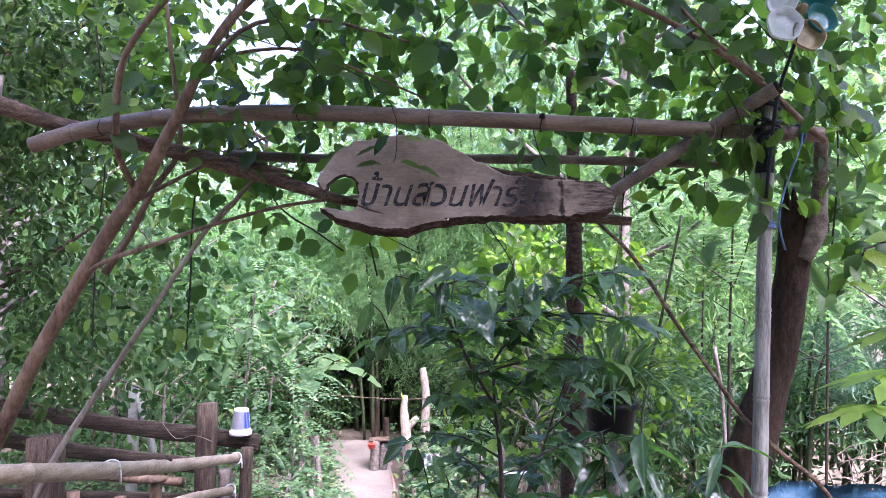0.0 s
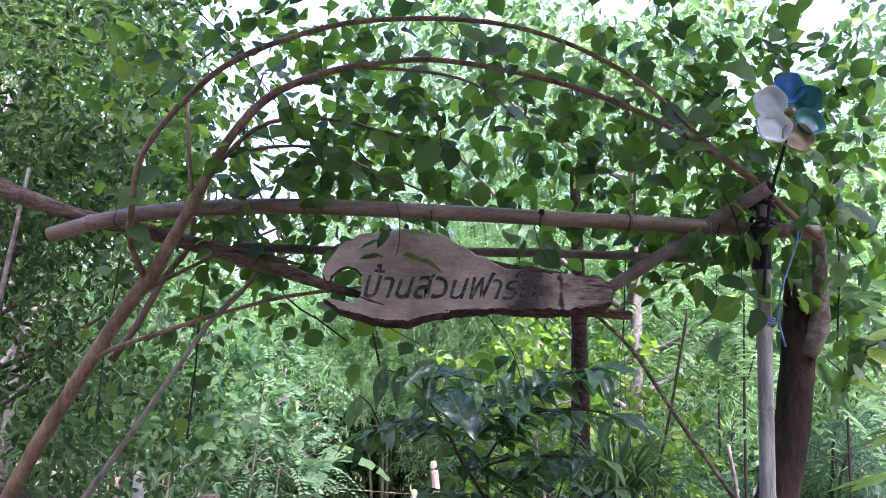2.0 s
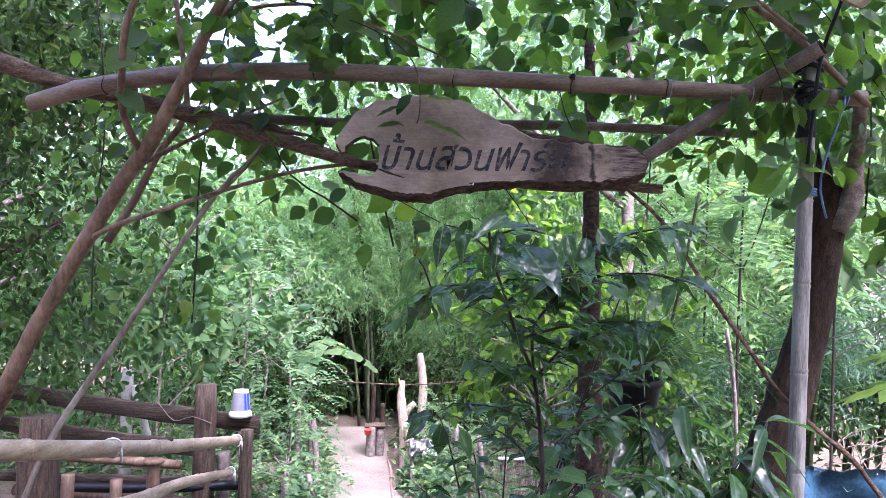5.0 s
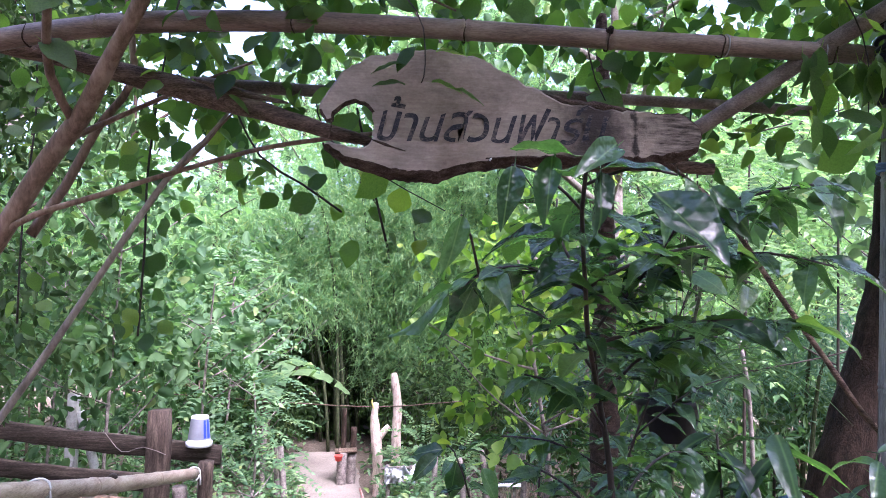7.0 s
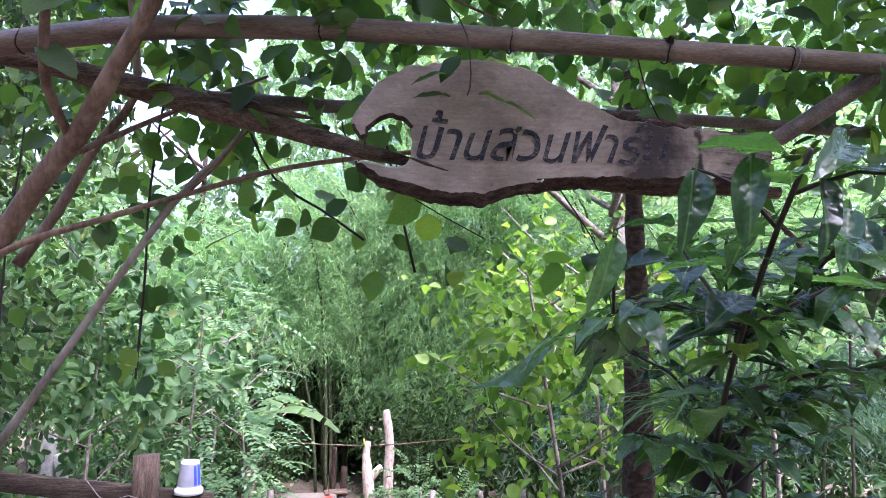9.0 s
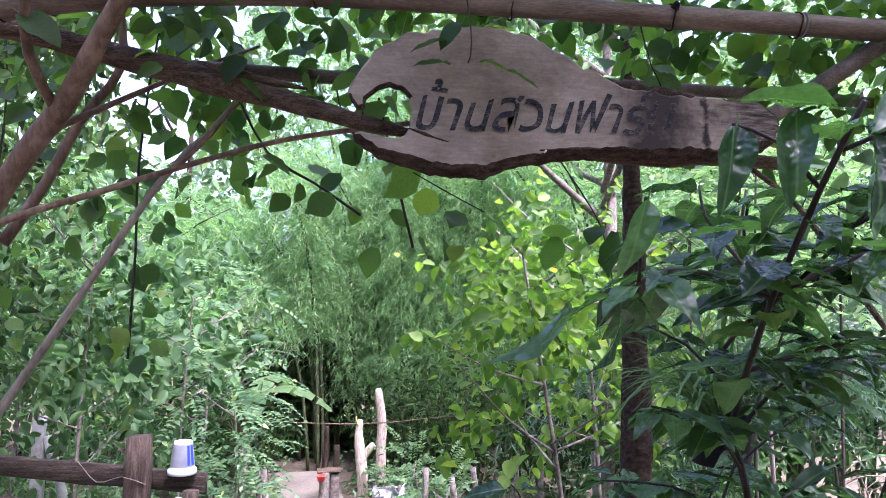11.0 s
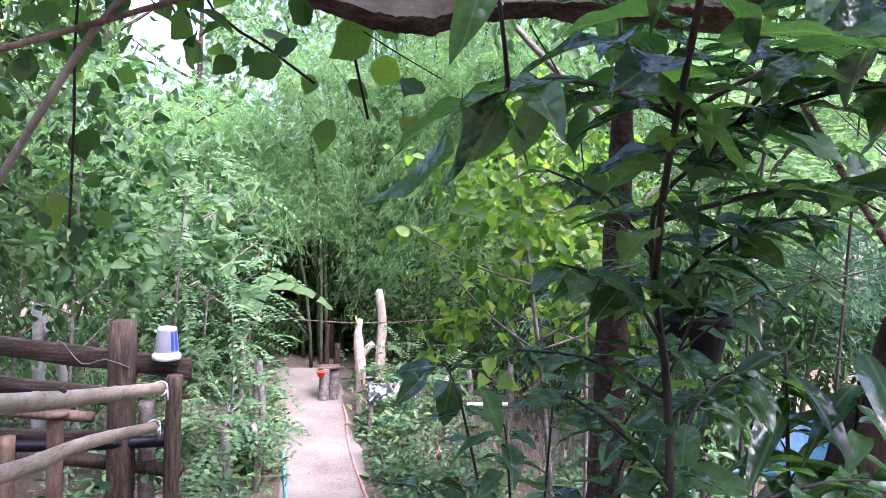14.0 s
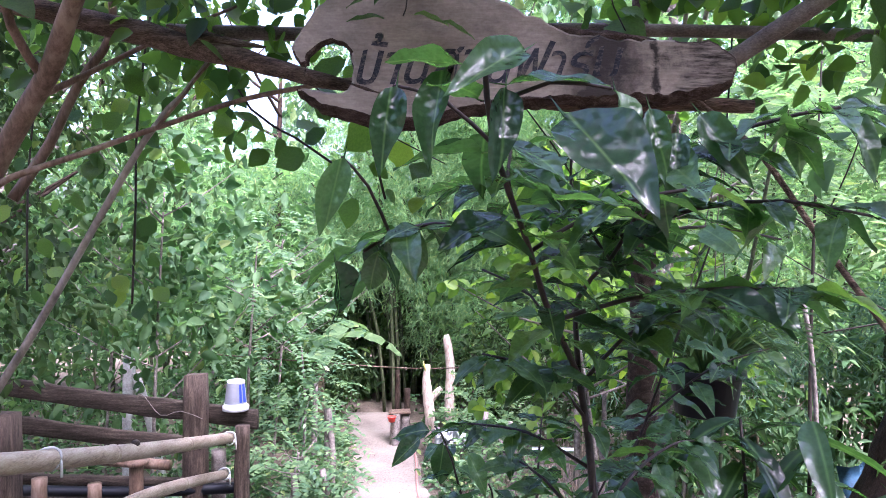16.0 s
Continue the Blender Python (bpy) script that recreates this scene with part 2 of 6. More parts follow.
def sign_wood():
    """Sawn face of a log: soft rings round a knot, streaks along the grain, a dark stain at the neck, bark at the end."""
    m, nt, p, out = base_material("sawn_driftwood")
    tc = nt.nodes.new("ShaderNodeTexCoord")
    where = tc.outputs["Object"]

    def stretched(scale, place=(0, 0, 0)):
        mp = nt.nodes.new("ShaderNodeMapping")
        mp.inputs["Scale"].default_value, mp.inputs["Location"].default_value = scale, place
        nt.links.new(where, mp.inputs[0])
        return mp.outputs[0]

    def mixed(fac, a, b, blend="MIX"):
        n = nt.nodes.new("ShaderNodeMixRGB")
        n.blend_type = blend
        for sock, val in zip(n.inputs, (fac, a, b)):
            if hasattr(val, "links"):
                nt.links.new(val, sock)
            else:
                sock.default_value = val
        return n.outputs[0]

    def textured(kind, vector, **inputs):
        n = node(nt, kind, **inputs)
        nt.links.new(vector, n.inputs["Vector"])
        return n

    rings = textured("ShaderNodeTexWave", stretched((1.0, 1, 1.9), (0.17, 0, -3.95)), Scale=9.0, Distortion=16.0, Detail=5.0)
    rings.inputs["Detail Scale"].default_value = 1.6
    rings.wave_type, rings.rings_direction = "RINGS", "Y"
    blotch = textured("ShaderNodeTexNoise", stretched((1, 1, 1.6)), Scale=5.0, Detail=8.0, Roughness=0.65)
    grain = textured("ShaderNodeTexNoise", stretched((9, 9, 70)), Scale=1.6, Detail=6.0, Roughness=0.7)
    fine = textured("ShaderNodeTexNoise", where, Scale=140.0, Detail=3.0)
    a = mixed(0.955, rings.outputs[0], blotch.outputs[0])
    a = mixed(0.3, a, grain.outputs[0])
    a = mixed(0.1, a, fine.outputs[0])
    wood = ramp(nt, a, [(0.32, (0.125, 0.096, 0.08)), (0.5, (0.255, 0.207, 0.174)), (0.67, (0.39, 0.325, 0.28))]).outputs[0]
    sep = nt.nodes.new("ShaderNodeSeparateXYZ")
    nt.links.new(where, sep.inputs[0])

    def band(centre, slope, low, high, rough):
        """A soft-edged stain round one place along the slab, with an uneven outline."""
        n1 = nt.nodes.new("ShaderNodeMath")
        n1.operation = "SUBTRACT"
        nt.links.new(sep.outputs[0], n1.inputs[0])
        n1.inputs[1].default_value = centre
        n2 = nt.nodes.new("ShaderNodeMath")
        n2.operation = "ABSOLUTE"
        nt.links.new(n1.outputs[0], n2.inputs[0])
        n3 = nt.nodes.new("ShaderNodeMath")
        n3.operation = "MULTIPLY_ADD"
        n3.inputs[1].default_value = slope
        nt.links.new(n2.outputs[0], n3.inputs[0])
        nt.links.new(textured("ShaderNodeTexNoise", where, Scale=rough, Detail=6.0, Roughness=0.7).outputs[0], n3.inputs[2])
        return ramp(nt, n3.outputs[0], [(low, (1, 1, 1)), (high, (0, 0, 0))]).outputs[0]

    wood = mixed(band(0.33, 3.6, 0.58, 0.95, 12.0), wood, (0.045, 0.036, 0.034, 1))
    wood = mixed(band(-0.12, 1.9, 0.36, 0.62, 7.0), wood, mixed(1.0, wood, (0.72, 0.66, 0.62, 1), "MULTIPLY"))
    cracks = textured("ShaderNodeTexNoise", stretched((5, 5, 42)), Scale=1.8, Detail=7.0, Roughness=0.75)
    bark = ramp(nt, cracks.outputs[0], [(0.4, (0.022, 0.016, 0.014)), (0.5, (0.115, 0.092, 0.08)), (0.66, (0.27, 0.225, 0.195))]).outputs[0]
    wood = mixed(band(0.62, 3.4, 0.8, 1.05, 9.0), wood, bark)
    wood = mixed(band(0.455, 14.0, 0.5, 0.66, 22.0), wood, (0.03, 0.024, 0.022, 1))
    nt.links.new(wood, p.inputs["Base Color"])
    p.inputs["Roughness"].default_value = 0.85
    p.inputs["Specular IOR Level"].default_value = 0.2
    bp = node(nt, "ShaderNodeBump", Strength=0.6, Distance=0.008)
    nt.links.new(mixed(0.5, a, cracks.outputs[0]), bp.inputs["Height"])
    nt.links.new(bp.outputs[0], p.inputs["Normal"])
    return m


M["sign"] = sign_wood()


# ---- building tools ----
def world_of(o):
    m = o.matrix_basis.copy()
    if o.parent:
        m = world_of(o.parent) @ o.matrix_parent_inverse @ m
    return m


def hang(o, parent):
    o.parent = parent
    o.matrix_parent_inverse = world_of(parent).inverted()
    return o


def thing(name, at, label, category, group="", kind=""):
    e = new(name)
    e.empty_display_size = 0.1
    e.matrix_basis = Matrix.Translation(at)
    return tagged(e, label, category, group, kind)


def mesh_of(name, verts, faces, material, smooth=True):
    me = bpy.data.meshes.new(name)
    if isinstance(verts, np.ndarray):
        n, k = len(faces), faces.shape[1]
        me.vertices.add(len(verts))
        me.vertices.foreach_set("co", np.ascontiguousarray(verts, dtype=np.float32).ravel())
        me.loops.add(n * k)
        me.loops.foreach_set("vertex_index", np.ascontiguousarray(faces, dtype=np.int32).ravel())
        me.polygons.add(n)
        me.polygons.foreach_set("loop_start", np.arange(0, n * k, k, dtype=np.int32))
        me.update(calc_edges=True)
        me.validate()
    else:
        me.from_pydata([tuple(v) for v in verts], [], faces)
    if smooth and len(me.polygons):
        me.polygons.foreach_set("use_smooth", np.ones(len(me.polygons), dtype=bool))
    me.materials.append(material)
    return me


def part(name, data, material, parent, label="", smooth=True):
    """Links (verts, faces), a bmesh or a mesh as one mesh object under a thing or a part."""
    if isinstance(data, bmesh.types.BMesh):
        me = bpy.data.meshes.new(name)
        data.to_mesh(me)
        data.free()
        me.materials.append(material)
        if smooth:
            for f in me.polygons:
                f.use_smooth = True
    elif isinstance(data, tuple):
        me = mesh_of(name, data[0], data[1], material, smooth)
    else:
        me = data
    o = new(name, me)
    if parent is not None:
        hang(o, parent)
    return tagged(o, label)


def spline(points, radii, step=0.06):
    """A smooth line through the points, with radii between them."""
    P = [Vector(p) for p in points]
    R = list(radii) if hasattr(radii, "__len__") else [radii] * len(P)
    out, rad = [], []
    for i in range(len(P) - 1):
        a, b, c, d = P[max(0, i - 1)], P[i], P[i + 1], P[min(len(P) - 1, i + 2)]
        n = max(2, int((c - b).length / step))
        for k in range(n):
            t = k / n
            out.append(0.5 * ((2 * b) + (c - a) * t + (2 * a - 5 * b + 4 * c - d) * t * t + (3 * b - a - 3 * c + d) * t ** 3))
            rad.append(R[i] + (R[i + 1] - R[i]) * t)
    return out + [P[-1]], rad + [R[-1]]


def tube(points, radii, sides=10, step=0.06, rough=0.0, lump=9.0, nodes=()):
    """A round stem through the points; rough: uneven surface; nodes: places (shares of the length) of bamboo rings."""
    line, rad = spline(points, radii, step)
    if nodes:
        total = sum((line[i + 1] - line[i]).length for i in range(len(line) - 1))
        cum = [0.0]
        for i in range(len(line) - 1):
            cum.append(cum[-1] + (line[i + 1] - line[i]).length)
        marks = [(u * total + d, s) for u in nodes for d, s in ((-0.016, 1.0), (-0.007, 1.09), (-0.002, 0.985), (0.003, 0.985), (0.008, 1.11), (0.02, 1.0))]
        extra = []
        for c, s in marks:
            for i in range(len(line) - 1):
                if cum[i] <= c < cum[i + 1]:
                    t = (c - cum[i]) / (cum[i + 1] - cum[i])
                    extra.append((c, line[i].lerp(line[i + 1], t), (rad[i] + (rad[i + 1] - rad[i]) * t) * s))
        rows = sorted([(c, p, r) for c, p, r in zip(cum, line, rad)] + extra, key=lambda q: q[0])
        line, rad = [q[1] for q in rows], [q[2] for q in rows]
    verts, faces = [], []
    side = None
    for i, p in enumerate(line):
        d = (line[min(i + 1, len(line) - 1)] - line[max(i - 1, 0)]).normalized()
        if side is None:
            side = d.orthogonal().normalized()
        side = (side - d * side.dot(d)).normalized()
        up = d.cross(side)
        for k in range(sides):
            a = 2 * math.pi * k / sides
            v = side * math.cos(a) + up * math.sin(a)
            r = rad[i]
            if rough:
                r *= 1 + rough * noise.noise((p + v * rad[i]) * lump) + 0.5 * rough * noise.noise((p + v * rad[i]) * lump * 3.1)
            verts.append(p + v * r)
    for i in range(len(line) - 1):
        for k in range(sides):
            j = (k + 1) % sides
            faces.append((i * sides + k, i * sides + j, (i + 1) * sides + j, (i + 1) * sides + k))
    faces.append(tuple(range(sides))[::-1])
    faces.append(tuple(range((len(line) - 1) * sides, len(line) * sides)))
    return verts, faces


def board(a, b, height, thick, seed=0, sag=0.0):
    """A worn plank from a to b, standing on edge, with uneven edges."""
    a, b = Vector(a), Vector(b)
    d = (b - a)
    n = max(4, int(d.length / 0.12))
    side = d.cross(Vector((0, 0, 1))).normalized() * thick / 2
    verts, faces = [], []
    for i in range(n + 1):
        p = a + d * i / n
        w = noise.noise(p * 4 + Vector((seed, 0, 0))) * height * 0.09
        w2 = noise.noise(p * 5 + Vector((0, seed, 3))) * height * 0.09
        s = sag * math.sin(math.pi * i / n)
        top, bot = Vector((0, 0, height / 2 + w - s)), Vector((0, 0, -height / 2 + w2 - s))
        c = Vector((0, 0, height * 0.08))
        verts += [p + side * 0.7 + top, p + side + top - c, p + side + bot + c, p + side * 0.7 + bot,
                  p - side * 0.7 + bot, p - side + bot + c, p - side + top - c, p - side * 0.7 + top]
    for i in range(n):
        for k in range(8):
            j = (k + 1) % 8
            faces.append((i * 8 + k, i * 8 + j, i * 8 + 8 + j, i * 8 + 8 + k))
    faces.append(tuple(range(8))[::-1])
    faces.append(tuple(range(n * 8, n * 8 + 8)))
    return verts, faces


def square_post(x, y, z0, z1, w, seed=0, lean=(0, 0)):
    rings = []
    n = 8
    verts, faces = [], []
    for i in range(n + 1):
        z = z0 + (z1 - z0) * i / n
        f = 1 - (0.06 if i == n else 0)
        cx, cy = x + lean[0] * (z - z0), y + lean[1] * (z - z0)
        for sx, sy in ((-0.8, -1), (0.8, -1), (1, -0.8), (1, 0.8), (0.8, 1), (-0.8, 1), (-1, 0.8), (-1, -0.8)):
            v = Vector((cx + sx * w / 2 * f, cy + sy * w / 2 * f, z))
            k = noise.noise(v * 6 + Vector((seed, seed, 0))) * 0.006
            verts.append(v + Vector((k, -k, 0.01 * noise.noise(v * 15) if i == n else 0)))
    for i in range(n):
        for k in range(8):
            j = (k + 1) % 8
            faces.append((i * 8 + k, i * 8 + j, i * 8 + 8 + j, i * 8 + 8 + k))
    faces.append(tuple(range(8))[::-1])
    faces.append(tuple(range(n * 8, n * 8 + 8)))
    return verts, faces


def lathe(profile, sides=20, centre=(0, 0, 0)):
    verts, faces = [], []
    for r, z in profile:
        for k in range(sides):
            a = 2 * math.pi * k / sides
            verts.append(Vector(centre) + Vector((r * math.cos(a), r * math.sin(a), z)))
    for i in range(len(profile) - 1):
        for k in range(sides):
            j = (k + 1) % sides
            faces.append((i * sides + k, i * sides + j, (i + 1) * sides + j, (i + 1) * sides + k))
    faces.append(tuple(range(sides))[::-1])
    faces.append(tuple(range((len(profile) - 1) * sides, len(profile) * sides)))
    return verts, faces


# leaf outlines: x across, y along, z lift; all of length 1 and width 1
OVAL = (np.array([(0, 0, 0), (0.29, 0.1, 0.08), (0.47, 0.33, 0.12), (0.43, 0.58, 0.1), (0.2, 0.84, -0.02), (0, 1, -0.16), (-0.2, 0.84, -0.02), (-0.43, 0.58, 0.1), (-0.47, 0.33, 0.12), (-0.29, 0.1, 0.08)]),
        np.array([(0, 1, 2, 3, 4, 5), (0, 5, 6, 7, 8, 9)]))
PLAIN = (np.array([(0, 0, 0), (0.36, 0.2, 0.10), (0.46, 0.55, 0.10), (0, 1, -0.14), (-0.46, 0.55, 0.10), (-0.36, 0.2, 0.10)]), np.array([(0, 1, 2, 3), (0, 3, 4, 5)]))
DIAMOND = (np.array([(0, 0, 0), (0.5, 0.42, 0.08), (0, 1, -0.12), (-0.5, 0.42, 0.08)]), np.array([(0, 1, 2, 3)]))
BLADE = (np.array([(0, 0, 0), (0.5, 0.3, 0.0), (0, 1, -0.22), (-0.5, 0.3, 0.0)]), np.array([(0, 1, 2, 3)]))


def unit(a):
    return a / np.maximum(np.linalg.norm(a, axis=-1, keepdims=True), 1e-6)


def leaves(pos, way, face, length, width, outline):
    """Many leaves at once: base, direction, the way they face, and size."""
    y = unit(way)
    x = unit(np.cross(y, face))
    z = np.cross(x, y)
    tv, tf = outline
    L, W = length[:, None, None], width[:, None, None]
    v = pos[:, None, :] + x[:, None, :] * tv[None, :, 0:1] * W + y[:, None, :] * tv[None, :, 1:2] * L + z[:, None, :] * tv[None, :, 2:3] * L
    f = tf[None] + (np.arange(len(pos)) * len(tv))[:, None, None]
    return v.reshape(-1, 3), f.reshape(-1, tf.shape[1])


def crown_points(rng, centre, radii, twigs, per, spread, hollow=2.0, gaps=0.35, freq=1.1):
    """Leaf bases in twigs that fill an uneven ellipsoid, with gaps, and the twig's direction for each."""
    u = unit(rng.normal(size=(twigs * 3, 3)))
    r = rng.random((twigs * 3, 1)) ** (1.0 / hollow)
    p = np.array(centre) + u * r * np.array(radii)
    keep = np.array([noise.noise(Vector(q) * freq + Vector((centre[0], 7.1, 0))) + 0.5 * noise.noise(Vector(q) * freq * 2.7) for q in p])
    p, u = p[keep > np.quantile(keep, gaps)][:twigs], u[keep > np.quantile(keep, gaps)][:twigs]
    way = unit(u + rng.normal(size=u.shape) * 0.6 + np.array((0, 0, -0.15)))
    t = np.tile(np.linspace(0, 1, per), len(p))
    P, Wd = np.repeat(p, per, 0), np.repeat(way, per, 0)
    side = unit(np.cross(Wd, rng.normal(size=Wd.shape)))
    flip = np.where(np.arange(len(P)) % 2, 1.0, -1.0)[:, None]
    return P + Wd * (t * spread)[:, None] + rng.normal(size=P.shape) * spread * 0.12, unit(Wd * 0.6 + side * flip + np.array((0, 0, -0.35))), p, way


def crown(seed, centre, radii, twigs, per, spread, size, ratio, outline, hollow=2.0, gaps=0.35, freq=1.1, droop=0.0):
    rng = np.random.default_rng(seed)
    pos, way, _, _ = crown_points(rng, centre, radii, twigs, per, spread, hollow, gaps, freq)
    n = len(pos)
    way = unit(way + np.array((0, 0, -droop)))
    face = unit(rng.normal(size=(n, 3)) * 0.7 + np.array((0, -0.25, 0.75)))
    L = size * rng.uniform(0.6, 1.25, n)
    return leaves(pos, way, face, L, L * ratio * rng.uniform(0.85, 1.15, n), outline)


def thinned(cloud, centre, radii, share, per=10):
    """The crown without most of the leaves inside an ellipsoid: a gap in the canopy."""
    v, f = cloud
    g = np.random.default_rng(len(v))
    mid = v.reshape(-1, per, 3).mean(1)
    inside = (((mid - np.array(centre)) / np.array(radii)) ** 2).sum(1) < 1
    keep = ~inside | (g.random(len(mid)) > share)
    v = v.reshape(-1, per, 3)[keep].reshape(-1, 3)
    rows = len(f) // len(mid)
    f = f.reshape(len(mid), rows, -1)[: keep.sum()].reshape(-1, f.shape[1])
    return v, f


def stack(pieces):
    vs, fs, o = [], [], 0
    for v, f in pieces:
        vs.append(v)
        fs.append(f + o)
        o += len(v)
    return np.concatenate(vs), np.concatenate(fs)


def ground_height(x, y):
    t = min(1.0, max(0.0, (y - 2.3) / 4.4))
    t = t * t * (3 - 2 * t)
    bumps = 0.05 * noise.noise(Vector((x * 0.5, y * 0.5, 0))) + 0.02 * noise.noise(Vector((x * 2.1, y * 2.1, 4)))
    return -1.2 * t + bumps


# ---- ground and path ----
def sheet():
    rows = sorted(set([-80, -50, -30, -20, -14, -10, -7, -5, -3.5] + [round(-2.5 + 0.3 * i, 2) for i in range(65)] + [18, 20, 24, 30, 40, 60, 90, 140]))
    cols = sorted(set([-120, -70, -40, -25, -18, -14, -11, -9] + [round(-7.5 + 0.3 * i, 2) for i in range(51)] + [9, 11, 14, 18, 25, 40, 70, 120]))
    verts = [(x, y, ground_height(x, y)) for y in rows for x in cols]
    n = len(cols)
    faces = [(j * n + i, j * n + i + 1, (j + 1) * n + i + 1, (j + 1) * n + i) for j in range(len(rows) - 1) for i in range(n - 1)]
    return verts, faces


tagged(part("ground", sheet(), M["soil"], None), "brown soil with fallen leaves and weeds, sloping down", "ground", kind="structure")


def path_middle(y):
    t = (y - 2.3) / 9.0
    return -0.35 - 0.2 * t - 0.75 * max(0.0, t) ** 2.2, 0.46 - 0.05 * t + (0.35 * max(0.0, t - 0.75))


def path_strip():
    verts, faces = [], []
    n = 9
    ys = [-4 + 0.16 * i for i in range(100)]
    for y in ys:
        c, h = path_middle(max(y, 2.3))
        for k in range(n):
            s = -1 + 2 * k / (n - 1)
            edge = h * (1 + 0.16 * noise.noise(Vector((y * 1.7, 3 * (s > 0), 1))))
            x = c + s * edge
            z = 0.022 * (1 - s * s) ** 0.5 if abs(s) < 1 else -0.01
            verts.append((x, y, ground_height(x, y) + z + 0.008 * noise.noise(Vector((x * 5, y * 5, 0)))))
    for j in range(len(ys) - 1):
        for k in range(n - 1):
            faces.append((j * n + k, j * n + k + 1, (j + 1) * n + k + 1, (j + 1) * n + k))
    return verts, faces


tagged(part("path", path_strip(), M["sand"], None), "pale trodden sand footpath leading away between plants", "path", kind="structure")

def clearing():
    verts, faces = [], []
    for i in range(9):
        for j in range(40):
            a = 2 * math.pi * j / 40
            r = i / 8 * (1 + 0.25 * noise.noise(Vector((math.cos(a) * 1.5, math.sin(a) * 1.5, 8))))
            x, y = 1.25 + 1.25 * r * math.cos(a), 8.7 + 1.05 * r * math.sin(a)
            verts.append((x, y, ground_height(x, y) + (0.012 if i < 8 else -0.02)))
    for i in range(8):
        for j in range(40):
            q = (j + 1) % 40
            faces.append((i * 40 + j, i * 40 + q, i * 40 + 40 + q, i * 40 + 40 + j))
    return verts, faces


tagged(part("clearing", clearing(), M["sand"], None), "bare pale sandy clearing between garden plants", "ground", kind="structure")

# ---- gateway of poles ----
arch = thing("garden_gateway", (1.2, 2.77, 0), "gateway of weathered bamboo and branch poles lashed with cord", "gateway")
beam = part("front_beam", tube([(-1.72, 3.01, 2.13), (-1.52, 2.99, 2.19), (-1.28, 2.98, 2.235), (-1.03, 2.96, 2.262), (-0.6, 2.94, 2.277), (-0.07, 2.9, 2.262), (0.37, 2.88, 2.248), (0.72, 2.85, 2.234), (1.06, 2.83, 2.221), (1.44, 2.8, 2.208)],
     [0.034, 0.034, 0.034, 0.034, 0.033, 0.032, 0.031, 0.031, 0.030, 0.029], 14, 0.08, nodes=(0.06, 0.17, 0.355, 0.525, 0.665, 0.777, 0.875, 0.955)), M["bamboo"], arch, "brown bamboo crossbeam")
for u in (-1.42, -0.6, -0.07, 0.37, 0.72, 1.06):
    bx = (u + 0.6) / 1.66
    by, bz = 2.94 - 0.11 * bx, 2.277 - 0.056 * bx
    if u < -1:
        by, bz = 2.987, 2.21
    part("node_ring", tube([(u + 0.003 * math.sin(3 * a), by + 0.0345 * math.cos(a), bz + 0.0345 * math.sin(a)) for a in [i * math.pi / 7 for i in range(15)]], 0.0026, 5, 0.02), M["stump"], beam, "dark joint scar")
part("branch_scar", tube([(0.372, 2.852, 2.262), (0.376, 2.838, 2.272)], [0.012, 0.007], 8, 0.01, 0.3), M["stump"], beam)
part("back_beam", tube([(-0.98, 3.2, 2.14), (-0.47, 3.2, 2.13), (0.15, 3.22, 2.15), (0.63, 3.25, 2.16), (1.28, 3.3, 2.16)], [0.022, 0.023, 0.022, 0.021, 0.02], 10, 0.1, 0.08), M["pole"], arch, "thin brown back pole")
part("branch_beam", tube([(-2.3, 2.95, 2.42), (-2.0, 3.0, 2.345), (-1.7, 3.06, 2.245), (-1.4, 3.1, 2.185), (-1.21, 3.1, 2.145), (-0.9, 3.09, 2.07), (-0.68, 3.03, 2.005), (-0.5, 2.98, 1.95), (-0.34, 2.95, 1.91)],
     [0.036, 0.038, 0.034, 0.033, 0.034, 0.037, 0.031, 0.026, 0.014], 12, 0.05, 0.22, 11), M["log"], arch, "gnarled branch with flaking bark")
part("splinter", tube([(-0.93, 3.06, 2.115), (-0.8, 3.04, 2.075), (-0.62, 3.02, 2.04)], [0.004, 0.015, 0.003], 6, 0.04, 0.3), M["log"], arch)
gate_post = part("post", tube([(1.2, 2.77, -0.1), (1.203, 2.77, 0.83), (1.212, 2.77, 1.85), (1.222, 2.77, 2.36)], [0.03, 0.029, 0.027, 0.025], 14, 0.1, nodes=(0.1, 0.24, 0.385, 0.53, 0.66, 0.785, 0.9)), M["bamboo_post"], arch, "grey bamboo post")
brace = part("brace", tube([(0.59, 3.02, 1.92), (0.67, 2.95, 1.98), (0.86, 2.9, 2.11), (1.04, 2.82, 2.24), (1.21, 2.68, 2.352)], [0.022, 0.025, 0.026, 0.027, 0.028], 12, 0.06, 0.08), M["pole"], arch, "sawn branch brace")
part("brace_end", tube([(1.209, 2.681, 2.351), (1.216, 2.674, 2.356)], [0.027, 0.025], 12, 0.01, 0.1), M["stump"], brace)
for z in (2.205, 2.225, 2.245, 2.30, 2.315):
    b = part("binding", tube([(1.22 + 0.042 * math.cos(a), 2.775 + 0.048 * math.sin(a), z + 0.008 * math.sin(2 * a + z * 90)) for a in [i * math.pi / 5 for i in range(11)]], 0.008, 6, 0.03), M["black_plastic"], arch, "black rubber strip")
part("black_sleeve", tube([(1.208, 2.77, 2.05), (1.214, 2.77, 2.21)], [0.0345, 0.034], 12, 0.04, 0.06), M["black_plastic"], gate_post, "black rubber wrap")
